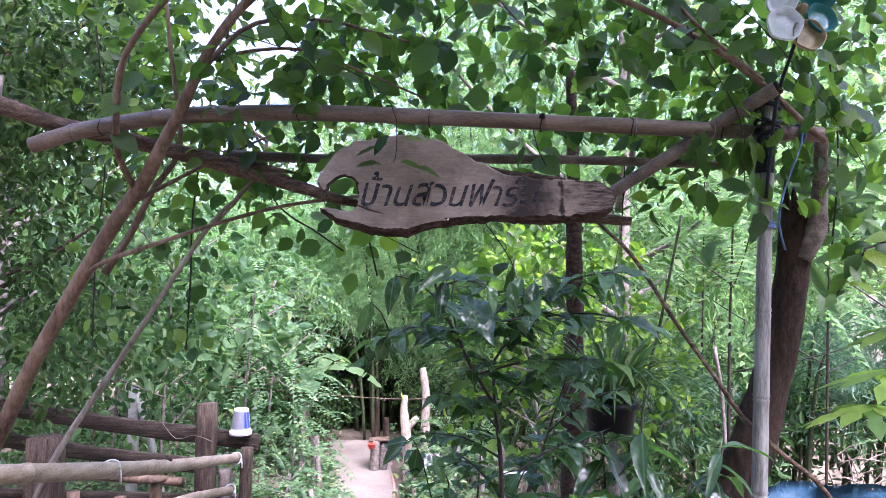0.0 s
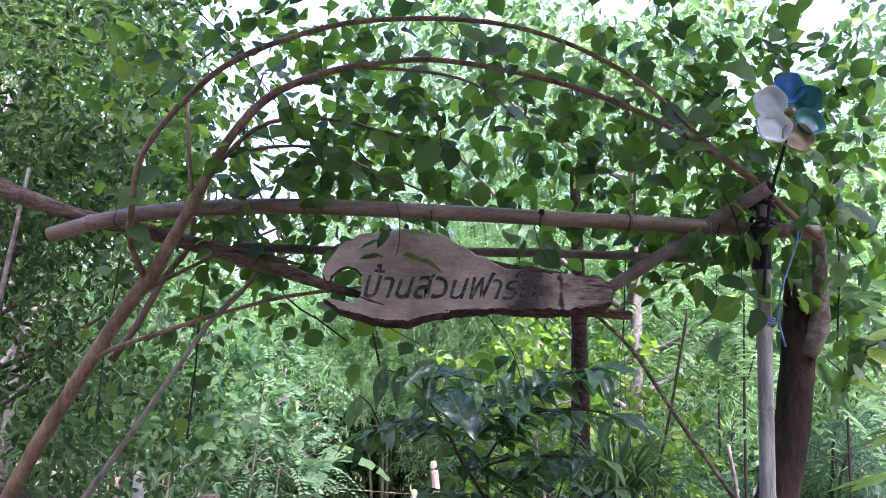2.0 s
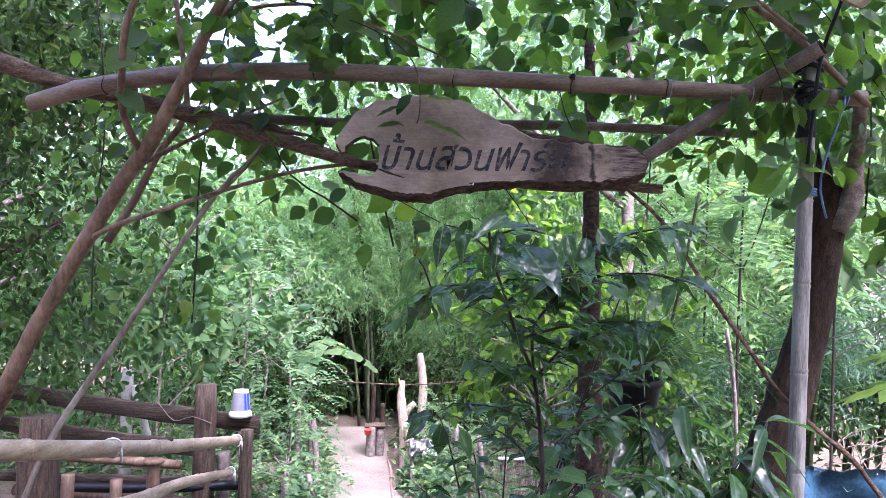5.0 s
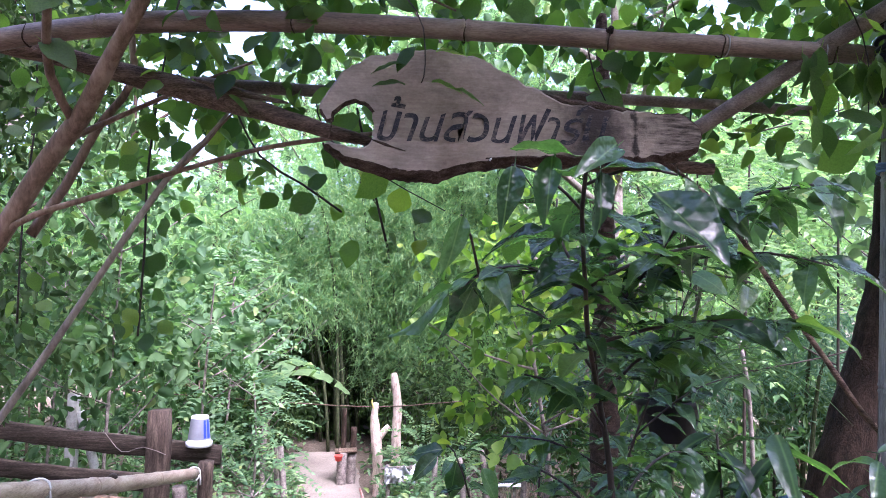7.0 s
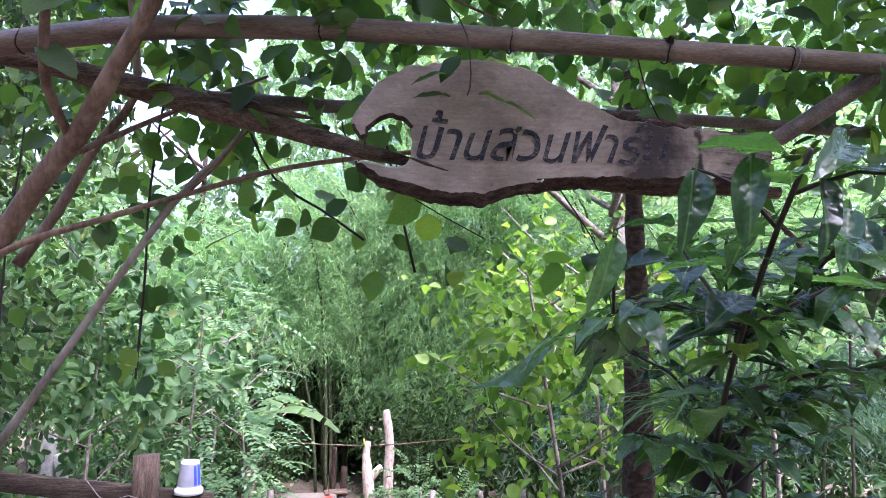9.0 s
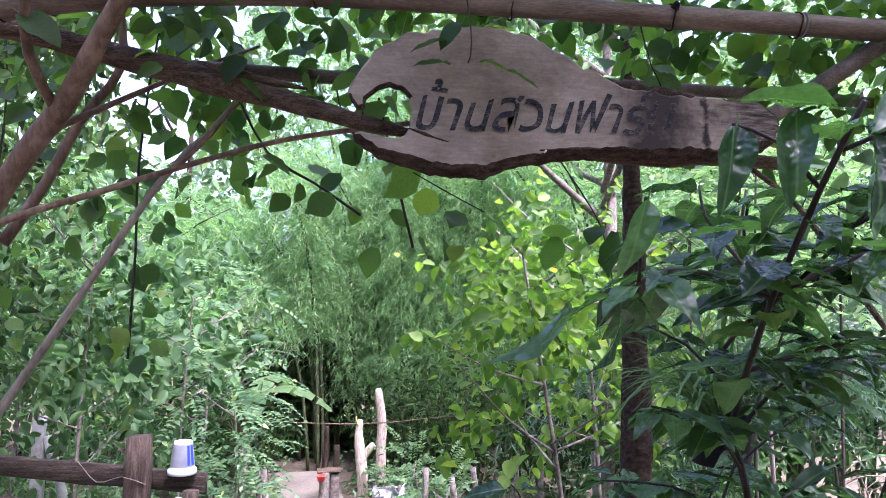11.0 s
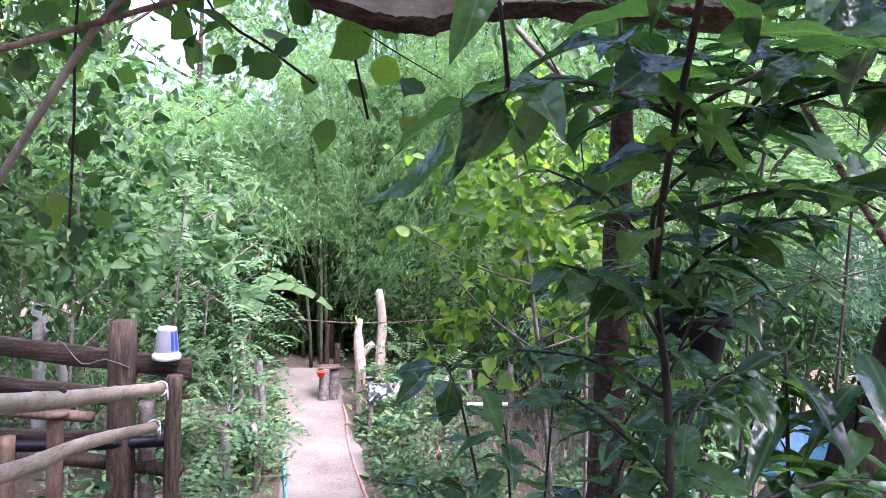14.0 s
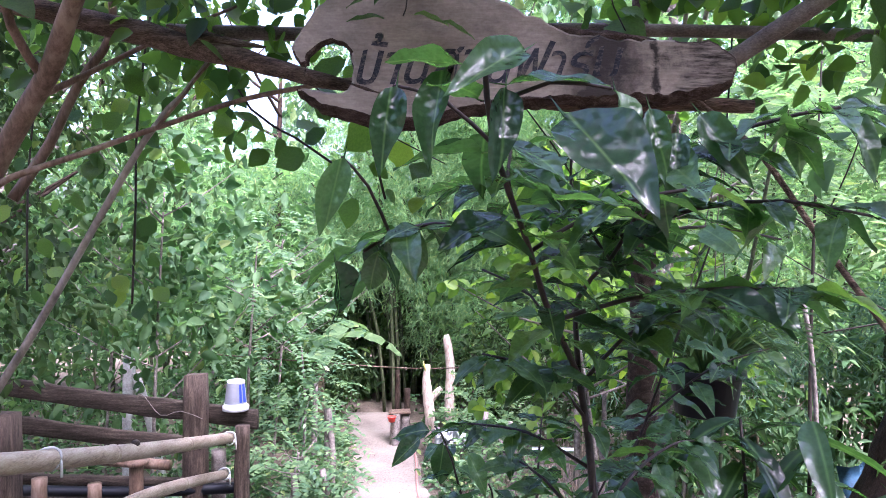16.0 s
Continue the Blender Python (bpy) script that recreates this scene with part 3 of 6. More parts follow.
for z in (1.845, 1.855, 1.866):
    part("cord", tube([(1.211 + 0.037 * math.cos(a), 2.77 + 0.037 * math.sin(a), z + 0.004 * math.sin(a + z * 50)) for a in [i * math.pi / 5 for i in range(11)]], 0.005, 5, 0.03), M["blue_rope"], gate_post, "faded blue cord")
part("cord", tube([(1.35, 2.772, 2.24), (1.345, 2.765, 2.17), (1.30, 2.75, 2.06), (1.262, 2.74, 1.95), (1.25, 2.738, 1.86), (1.275, 2.738, 1.76)], 0.0045, 5, 0.04), M["blue_rope"], arch, "loose blue cord")
for d in (0, 0.014):
    part("cord", tube([(1.35 + d, 2.81 + 0.036 * math.cos(a), 2.21 + 0.036 * math.sin(a)) for a in [i * math.pi / 5 for i in range(11)]], 0.005, 5, 0.03), M["blue_rope"], arch)
for x, y, z in ((1.03, 2.83, 2.222), (0.735, 2.85, 2.234)):
    part("wire", tube([(x, y + 0.034 * math.cos(a), z + 0.034 * math.sin(a)) for a in [i * math.pi / 5 for i in range(11)]], 0.002, 4, 0.03), M["grey_label"], arch)

# ---- driftwood sign ----
from mathutils.geometry import delaunay_2d_cdt

OUT = [(-0.478, 1.95), (-0.50, 1.985), (-0.465, 2.065), (-0.385, 2.135), (-0.27, 2.165), (-0.15, 2.18), (-0.06, 2.168), (0.02, 2.138), (0.10, 2.098), (0.18, 2.06), (0.26, 2.03), (0.37, 2.022),
       (0.48, 2.018), (0.60, 2.01), (0.655, 1.985), (0.665, 1.94), (0.64, 1.905), (0.56, 1.885), (0.44, 1.872), (0.34, 1.868), (0.22, 1.862), (0.08, 1.858), (-0.02, 1.84), (-0.10, 1.82),
       (-0.18, 1.805), (-0.27, 1.808), (-0.37, 1.83), (-0.44, 1.854), (-0.488, 1.885), (-0.45, 1.884), (-0.40, 1.874), (-0.365, 1.875), (-0.342, 1.897), (-0.336, 1.935), (-0.342, 1.98), (-0.368, 2.006), (-0.405, 2.01), (-0.435, 1.995), (-0.452, 1.972), (-0.46, 1.955)]


def driftwood():
    line, _ = spline([(x, 0, z) for x, z in OUT + OUT[:1]], 1.0, 0.012)
    line = line[:-1]
    n = len(line)
    rim = []
    for i, p in enumerate(line):
        t = (line[(i + 1) % n] - line[i - 1]).normalized()
        out = Vector((-t.z, 0, t.x))
        rough = 0.008 * noise.noise(p * 18) + 0.006 * noise.noise(p * 55) + (0.008 * noise.noise(p * 40) if p.x > 0.3 else 0)
        rim.append((p + out * rough, out))
    def ring(off, y, low):
        res = []
        for p, out in rim:
            under = max(0.0, -out.z) ** 1.3 * (1 if p.z < 1.93 else 0) * (1.0 + 0.5 * noise.noise(p * 7))
            res.append(Vector((p.x + out.x * off, y + (0.006 * noise.noise(p * 15) if y > 2.851 else 0.0), p.z + out.z * off - low * under)))
        return res
    front = bmesh.new()
    flat = [Vector((v.x, v.z)) for v in ring(-0.006, 2.845, 0)]
    pts, _, tris, *_ = delaunay_2d_cdt(flat, [(i, (i + 1) % n) for i in range(n)], [], 1, 1e-5)
    f0 = [front.verts.new((v.x, 2.845, v.y)) for v in pts]
    for t in tris:
        front.faces.new([f0[i] for i in t])
    rings = [ring(-0.006, 2.845, 0), ring(0.0, 2.850, 0.002), ring(0.002, 2.862, 0.012), ring(-0.001, 2.878, 0.022), ring(-0.006, 2.892, 0.024), ring(-0.012, 2.9, 0.012)]
    verts = [v for r in rings for v in r]
    quad = lambda j, i: (j * n + i, j * n + (i + 1) % n, (j + 1) * n + (i + 1) % n, (j + 1) * n + i)
    under = lambda i: rim[i][1].z < -0.25 or rim[i][0].x > 0.5
    faces = [quad(j, i) for j in range(len(rings) - 1) for i in range(n) if under(i)]
    bare = [quad(j, i) for j in range(len(rings) - 1) for i in range(n) if not under(i)]
    back = bmesh.new()
    b0 = [back.verts.new(v) for v in rings[-1]]
    back.faces.new(b0)
    return front, (verts, faces), (verts, bare), back


sign = thing("wooden_sign", (0.0, 2.85, 1.85), "greyish driftwood slab sign with hand-painted black lettering, hung under the beam", "sign")
s_front, s_rim, s_bare, s_back = driftwood()
sign_face = part("face", s_front, M["sign"], sign, "sawn weathered wood face", smooth=False)
part("bark_edge", s_rim, M["sign_bark"], sign, "dark charred bark edge")
part("weathered_edge", s_bare, M["sign"], sign, "bare weathered wood edge")
part("back", s_back, M["sign_bark"], sign, smooth=False)
for a, b, c in (((-0.345, 2.8445, 1.90), (-0.30, 2.8445, 1.885), (-0.24, 2.8445, 1.868)), ((0.0, 2.8445, 1.855), (0.12, 2.8445, 1.864), (0.2, 2.8445, 1.861))):
    part("crack", tube([a, b, c], [0.0015, 0.004, 0.001], 5, 0.02, 0.5, 40), M["sign_bark"], sign_face)
part("nail", tube([(0.015, 2.835, 1.853), (0.013, 2.85, 1.85)], 0.003, 6, 0.01), M["white_plastic"], sign_face, "bright nail head")
part("bark_ridge", tube([(0.15, 2.866, 2.068), (0.24, 2.864, 2.04), (0.35, 2.864, 2.028), (0.46, 2.866, 2.022)], [0.004, 0.014, 0.015, 0.004], 8, 0.02, 0.5, 30), M["sign_bark"], sign, "dark flaking bark on the neck")
part("hanging_wire", tube([(-0.47, 2.85, 1.90), (-0.462, 2.84, 1.93), (-0.465, 2.86, 1.96)], 0.0022, 5, 0.02), M["log"], sign)
part("under_branch", tube([(0.12, 2.97, 1.885), (0.3, 2.98, 1.872), (0.55, 2.99, 1.88), (0.76, 2.98, 1.872)], [0.012, 0.026, 0.024, 0.017], 9, 0.04, 0.3), M["log"], sign, "short branch nailed behind")


def lettering():
    cu = bpy.data.curves.new("lettering", "FONT")
    cu.body = "\u0e1a\u0e49\u0e32\u0e19\u0e2a\u0e27\u0e19\u0e1f\u0e32\u0e23\u0e4c\u0e21"
    cu.size, cu.shear, cu.offset, cu.extrude = 0.13, 0.34, 0.0012, 0.0
    o = new("lettering_source", cu)
    bpy.context.view_layer.update()
    me = bpy.data.meshes.new_from_object(o.evaluated_get(bpy.context.evaluated_depsgraph_get()))
    bpy.data.objects.remove(o)
    # strokes that cross lie a hair above one another
    layer = list(range(len(me.vertices)))
    for _ in range(200):
        for e in me.edges:
            low = min(layer[e.vertices[0]], layer[e.vertices[1]])
            layer[e.vertices[0]] = layer[e.vertices[1]] = low
    order = {k: i for i, k in enumerate(sorted(set(layer)))}
    xs = [v.co.x for v in me.vertices]
    x0, x1 = min(xs), max(xs)
    k = 0.70 / (x1 - x0)
    for v in me.vertices:
        x, z = (v.co.x - x0) * k, v.co.y * 1.0
        q = Vector((x * 22, z * 22, 3.0))
        v.co = Vector((-0.328 + x + 0.006 * noise.noise(q), 2.8425 - 0.0009 * (order[layer[v.index]] % 5), 1.897 + z * (1.12 + 0.12 * math.sin(x * 31)) + 0.02 * x + 0.006 * noise.noise(q + Vector((7, 1, 0)))))
    me.materials.clear()
    me.materials.append(M["ink"])
    return me


part("lettering", lettering(), M["ink"], sign_face, "black brush-painted Thai words")

# ---- old stump behind the post ----
stump = thing("dead_tree", (1.25, 3.2, 0), "dark dead tree trunk, broken off at the top, leaning", "stump")
dead_stem = part("trunk", tube([(1.14, 3.2, -0.15), (1.2, 3.2, 0.3), (1.29, 3.2, 0.65), (1.38, 3.2, 1.0), (1.48, 3.2, 1.39), (1.525, 3.2, 1.69), (1.545, 3.2, 1.88), (1.545, 3.2, 1.96)],
     [0.16, 0.135, 0.11, 0.09, 0.075, 0.068, 0.072, 0.06], 16, 0.05, 0.16, 7), M["stump"], stump)
for dx, dy, h in ((-0.045, 0.0, 0.13), (-0.02, 0.04, 0.05), (0.02, -0.04, 0.03), (-0.03, -0.035, 0.09)):
    part("splinter", tube([(1.545 + dx, 3.2 + dy, 1.86), (1.545 + dx * 1.1, 3.2 + dy, 1.96), (1.545 + dx * 1.2, 3.2 + dy, 1.96 + h)], [0.03, 0.022, 0.002], 6, 0.03, 0.4, 20), M["stump"], dead_stem)
part("side_limb", tube([(1.545, 3.15, 1.74), (1.585, 3.12, 1.86), (1.585, 3.1, 1.96), (1.555, 3.03, 2.11), (1.515, 2.95, 2.2), (1.50, 2.92, 2.235)], [0.04, 0.045, 0.036, 0.028, 0.025, 0.02], 12, 0.05, 0.18, 12), M["grey_bark"], stump, "grey side limb")

# ---- bottle flower ----
flower = thing("bottle_flower_ornament", (1.2, 2.7, 2.1), "flower ornament of cut plastic bottle bottoms on a black rod", "ornament")
part("rod", tube([(1.195, 2.725, 1.95), (1.215, 2.69, 2.31), (1.245, 2.62, 2.5), (1.26, 2.62, 2.62)], 0.007, 8, 0.06), M["black_plastic"], flower, "black rod")
part("hub", tube([(1.262, 2.58, 2.62), (1.262, 2.61, 2.62), (1.262, 2.64, 2.62)], [0.012, 0.022, 0.012], 9, 0.02, 0.2), M["amber_clear"], flower)


def petal(centre, r, tilt, material, label):
    prof = [(r * 0.25, -0.014), (r * 0.5, -0.02), (r * 0.8, -0.016), (r, 0.0), (r * 1.0, 0.012), (r * 0.97, 0.012), (r * 0.78, -0.010), (r * 0.5, -0.014), (r * 0.22, -0.008)]
    v, f = lathe(prof, 20)
    m = Matrix.Translation(centre) @ Euler((radians(90 + tilt[0]), radians(tilt[1]), 0)).to_matrix().to_4x4()
    out = []
    for q in v:
        a = math.atan2(q.y, q.x)
        s = 1 + 0.05 * math.cos(5 * a)
        out.append(m @ Vector((q.x * s, q.y * s, q.z)))
    part("petal", (out, f), material, flower, label)


petal((1.192, 2.615, 2.66), 0.062, (8, -12), M["clear"], "clear frosted bottle bottom")
petal((1.197, 2.6, 2.56), 0.064, (-8, -8), M["clear"], "clear frosted bottle bottom")
petal((1.268, 2.63, 2.725), 0.058, (14, 4), M["blue_clear"], "blue bottle bottom")
petal((1.34, 2.645, 2.685), 0.06, (30, 30), M["teal_clear"], "teal bottle bottom")
petal((1.345, 2.635, 2.595), 0.06, (-20, 30), M["teal_clear"], "teal bottle bottom")
petal((1.287, 2.61, 2.525), 0.06, (-12, 6), M["amber_clear"], "amber bottle bottom")

# ---- leaning tree ----
tree = thing("leaning_tree", (-2.3, 3.35, 0), "slender leaning tree with smooth red-brown bark bent over the gateway", "tree")
part("trunk", tube([(-2.45, 3.4, -0.15), (-2.08, 3.3, 0.66), (-1.95, 3.25, 0.89), (-1.79, 3.2, 1.2), (-1.6, 3.15, 1.52), (-1.39, 3.1, 1.85), (-1.28, 3.05, 1.97), (-1.16, 2.95, 2.12), (-1.05, 2.88, 2.28), (-0.95, 2.87, 2.5), (-0.78, 2.85, 2.71), (-0.57, 2.85, 2.82), (-0.39, 2.85, 2.87)],
     [0.048, 0.039, 0.036, 0.034, 0.032, 0.032, 0.033, 0.025, 0.024, 0.02, 0.017, 0.015, 0.013], 12, 0.05, 0.09, 9), M["bark"], tree)
BOUGHS = [([(-1.30, 3.05, 1.96), (-1.33, 2.95, 2.08), (-1.30, 2.85, 2.25), (-1.24, 2.78, 2.45), (-1.07, 2.75, 2.67), (-0.86, 2.7, 2.82), (-0.55, 2.7, 2.95), (-0.28, 2.7, 3.0), (0.12, 2.7, 3.0), (0.44, 2.7, 2.92), (0.74, 2.72, 2.77), (0.96, 2.73, 2.57), (1.17, 2.7, 2.385)], (0.019, 0.009)),
         ([(-0.39, 2.85, 2.87), (-0.1, 2.85, 2.9), (0.23, 2.85, 2.86), (0.58, 2.85, 2.77), (0.91, 2.8, 2.6), (1.16, 2.74, 2.40), (1.33, 2.76, 2.26), (1.44, 2.78, 2.18)], (0.015, 0.017)),
         ([(-1.02, 2.88, 2.34), (-0.94, 2.92, 2.5), (-0.8, 3.0, 2.66), (-0.52, 3.1, 2.71), (-0.27, 3.2, 2.68), (-0.06, 3.3, 2.66)], (0.016, 0.007)),
         ([(-0.95, 2.92, 2.48), (-0.81, 3.0, 2.545), (-0.59, 3.0, 2.55), (-0.34, 3.0, 2.46), (-0.09, 3.0, 2.36)], (0.012, 0.005)),
         ([(-0.39, 2.85, 2.86), (-0.06, 2.9, 2.86), (0.14, 2.9, 2.79), (0.27, 2.9, 2.66)], (0.011, 0.004)),
         ([(-1.34, 3.08, 1.9), (-1.24, 3.15, 1.98), (-1.02, 3.22, 2.12), (-0.8, 3.3, 2.25)], (0.016, 0.006)),
         ([(-1.55, 3.14, 1.60), (-1.43, 3.1, 1.66), (-1.24, 3.15, 1.74), (-1.03, 3.17, 1.82), (-0.69, 3.1, 1.91), (-0.33, 3.02, 1.955)], (0.015, 0.009)),
         ([(-1.5, 3.22, 1.6), (-1.42, 3.28, 1.78), (-1.33, 3.3, 1.99), (-1.22, 3.3, 2.16), (-1.235, 3.3, 2.38), (-1.27, 3.3, 2.6), (-1.3, 3.3, 2.85)], (0.024, 0.012)),
         ([(-1.0, 3.16, 1.83), (-0.9, 3.12, 1.92), (-0.82, 3.12, 2.02), (-0.7, 3.15, 2.1)], (0.008, 0.004))]
for pts, (r0, r1) in BOUGHS:
    part("branch", tube(pts, [(r0 + (r1 - r0) * i / (len(pts) - 1)) * 0.78 for i in range(len(pts))], 8, 0.06, 0.08, 14), M["bark"], tree)
sap = thing("thin_sapling", (-1.98, 3.42, 0), "thin pale grey sapling stem leaning across", "sapling")
part("trunk", tube([(-2.1, 3.42, -0.1), (-1.97, 3.4, 0.24), (-1.8, 3.4, 0.71), (-1.48, 3.35, 1.2), (-1.06, 3.2, 1.79), (-0.92, 3.16, 1.93), (-0.82, 3.14, 2.05)], [0.02, 0.018, 0.016, 0.014, 0.011, 0.008, 0.005], 8, 0.08, 0.08), M["pale_bark"], sap)
for k, (x, y, lx, h, r) in enumerate(((-2.35, 3.6, 0.05, 2.6, 0.022), (-2.15, 3.3, -0.12, 1.9, 0.014))):
    s = thing("thin_sapling", (x, y, ground_height(x, y)), "thin brown sapling stem standing among leaves", "sapling")
    part("trunk", tube([(x, y, -0.6), (x + lx * 0.3, y, 0.5 * h), (x + lx, y + 0.1, h)], [r, r * 0.8, r * 0.4], 7, 0.12, 0.1), M["grey_bark"], s)

# ---- climbing vine over the gateway ----
vine = thing("climbing_vine", (1.6, 2.95, 0), "climbing vine with round dark green leaves trailing over the gateway", "vine")
VINES = [[(1.55, 2.92, -0.05), (1.7, 2.93, 0.5), (1.52, 2.9, 0.82), (1.32, 2.85, 0.98), (1.16, 2.82, 1.12), (1.05, 2.82, 1.27), (0.9, 2.84, 1.48), (0.74, 2.88, 1.73), (0.61, 2.95, 1.87), (0.5, 3.1, 2.05)],
         [(0.25, 3.05, 3.1), (0.1, 3.0, 2.8), (-0.05, 2.95, 2.62), (-0.02, 2.92, 2.45)], [(-0.9, 3.0, 2.62), (-0.4, 2.93, 2.45), (-0.22, 2.86, 2.3), (-0.19, 2.8, 2.12), (-0.2, 2.79, 2.06)],
         [(0.5, 3.0, 2.9), (0.55, 2.95, 2.6), (0.62, 2.95, 2.35)], [(-0.2, 3.1, 3.3), (0.4, 3.05, 2.75), (0.8, 3.0, 2.55)], [(0.9, 2.75, 2.6), (1.1, 2.74, 2.25), (1.12, 2.74, 2.0)],
         [(-1.2, 3.0, 3.2), (-0.9, 2.9, 2.9), (-0.5, 2.95, 2.4)], [(0.95, 3.1, 3.0), (1.2, 2.9, 2.7), (1.5, 2.9, 2.35), (1.7, 2.95, 2.1)],
         [(-0.55, 3.15, 2.1), (-0.5, 3.1, 1.95), (-0.3, 3.1, 1.82), (-0.1, 3.12, 1.72)], [(0.15, 3.2, 1.9), (0.3, 3.25, 1.7), (0.36, 3.3, 1.5)],
         [(0.35, 3.05, 2.3), (0.42, 3.05, 2.1), (0.62, 3.1, 2.0)]]
for i, pts in enumerate(VINES):
    r = 0.011 if i == 0 else 0.0026
    part("stem", tube(pts, [r * (1 - 0.4 * k / len(pts)) for k in range(len(pts))], 7, 0.06, 0.1, 20), M["shrub_stem"] if i else M["log"], vine)


def heart_leaf(name, material, width, point, curl, long=False):
    """One leaf of length 1 along y, folded at the rib, with a heart-shaped or narrow outline."""
    prof = [(0.0, 0.0), (0.06, 0.16), (0.2, 0.36), (0.38, 0.47), (0.55, 0.45), (0.72, 0.33), (0.88, 0.15 * point), (1.0, 0.0)] if not long else \
           [(0.0, 0.0), (0.1, 0.14), (0.25, 0.34), (0.42, 0.47), (0.6, 0.46), (0.76, 0.33), (0.9, 0.13), (1.0, 0.0)]
    verts, faces = [], []
    for i, (y, w) in enumerate(prof):
        z = -curl * y * y + 0.03 * math.sin(y * 9 + curl * 20)
        back = 0.08 if (i == 1 and not long) else 0.0
        wave = 0.032 if long else 0.025
        lift = 0.22 * w * width
        twist = (y - 0.3) * (0.5 if long else 0.15) * w * width
        bend = 0.06 * math.sin(y * 3.0 + curl * 9) if long else 0.0
        verts += [(bend, y, z), (bend + w * width, y - back, z + lift + twist + wave * math.sin(y * 17 + curl * 30)), (bend - w * width, y - back, z + lift - twist + wave * math.cos(y * 15 + curl * 13))]
    for i in range(len(prof) - 1):
        a, b = i * 3, i * 3 + 3
        faces += [(a, a + 1, b + 1, b), (a + 2, a, b, b + 2)]
    s = len(verts)
    verts += [(0.012, 0, 0), (-0.012, 0, 0), (0.0, -0.35, 0.06)]
    faces += [(s, s + 1, s + 2)]
    return mesh_of(name, [Vector(v) for v in verts], faces, material)


VL = [heart_leaf("leaf", M["vine_leaf"], w, p, c) for w, p, c in ((0.86, 1.0, 0.15), (0.78, 1.2, 0.3), (0.92, 0.8, 0.05))]
VN = heart_leaf("leaf", M["vine_leaf"], 0.5, 1, 0.3, True)
rnd = random.Random(5)


def leaf_at(mesh, p, way, face, size, parent):
    y = Vector(way).normalized()
    x = y.cross(Vector(face))
    x = x.normalized() if x.length > 1e-3 else y.orthogonal().normalized()
    z = x.cross(y)
    m = Matrix((x, y, z)).transposed().to_4x4()
    m.translation = p
    o = new("leaf", mesh)
    o.matrix_basis = m @ Matrix.Diagonal((size, size, size, 1))
    return hang(o, parent)


def vine_spot():
    while True:
        u = rnd.random()
        if u < 0.5:
            pts = rnd.choice(VINES[1:] + [q[0] for q in BOUGHS[:6]])
            i = rnd.randrange(len(pts) - 1)
            p = Vector(pts[i]).lerp(Vector(pts[i + 1]), rnd.random())
            p += Vector((rnd.gauss(0, 0.06), rnd.gauss(0, 0.08), rnd.gauss(-0.02, 0.06)))
        else:
            p = Vector((rnd.uniform(-1.4, 1.75), rnd.uniform(2.75, 3.6), rnd.uniform(2.2, 3.35)))
        if p.y < 3.06 and -0.6 < p.x < 0.75 and 1.72 < p.z < 2.34:
            continue
        if -1.2 < p.x < -0.72 and 2.5 < p.z < 3.05 and rnd.random() < 0.72:
            continue
        if p.x < -1.05 and p.z < 2.15:
            continue
        return p


for i in range(270):
    leaf_at(rnd.choice(VL), vine_spot(), (rnd.gauss(0, 0.6), rnd.gauss(-0.15, 0.5), -0.5 + rnd.gauss(0, 0.45)), (rnd.gauss(0, 0.6), -0.8 + rnd.gauss(0, 0.5), 0.6 + rnd.gauss(0, 0.4)), rnd.uniform(0.08, 0.145), vine)
for i in range(16):
    leaf_at(VN, Vector((rnd.uniform(0.92, 1.2), rnd.uniform(2.7, 2.78), rnd.uniform(1.98, 2.2))), (rnd.gauss(0.05, 0.25), -0.15, -1), (rnd.gauss(0, 0.5), -1, 0.2), rnd.uniform(0.09, 0.13), vine)
for dx, dz, w in ((-0.05, -0.01, (-1, -0.3, 0.1)), (0.03, 0.0, (1, -0.2, -0.1)), (0.10, -0.02, (1, 0.0, -0.2)), (-0.06, 0.05, (-1, 0, -0.1)), (0.04, 0.09, (1, -0.2, 0.1)), (-0.02, 0.10, (-0.6, -0.2, -0.6))):
    leaf_at(VL[1], Vector((-0.2 + dx, 2.78, 2.06 + dz)), w, (0, -0.4, 0.9), 0.09, vine)
tagged(part("small_leaves", thinned(stack([crown(31, (0.1, 3.35, 2.75), (1.6, 0.5, 0.6), 115, 9, 0.3, 0.085, 0.85, OVAL, gaps=0.4, freq=2.2), crown(32, (1.35, 3.3, 2.6), (0.55, 0.45, 0.6), 60, 9, 0.3, 0.09, 0.8, OVAL, gaps=0.3, freq=2.2),
     crown(33, (-1.1, 3.4, 2.7), (0.7, 0.6, 0.7), 80, 9, 0.3, 0.085, 0.85, OVAL, gaps=0.35, freq=2.2)]), (-0.97, 3.4, 2.78), (0.36, 0.8, 0.4), 0.85), M["vine_leaf"], vine), kind="stuff")

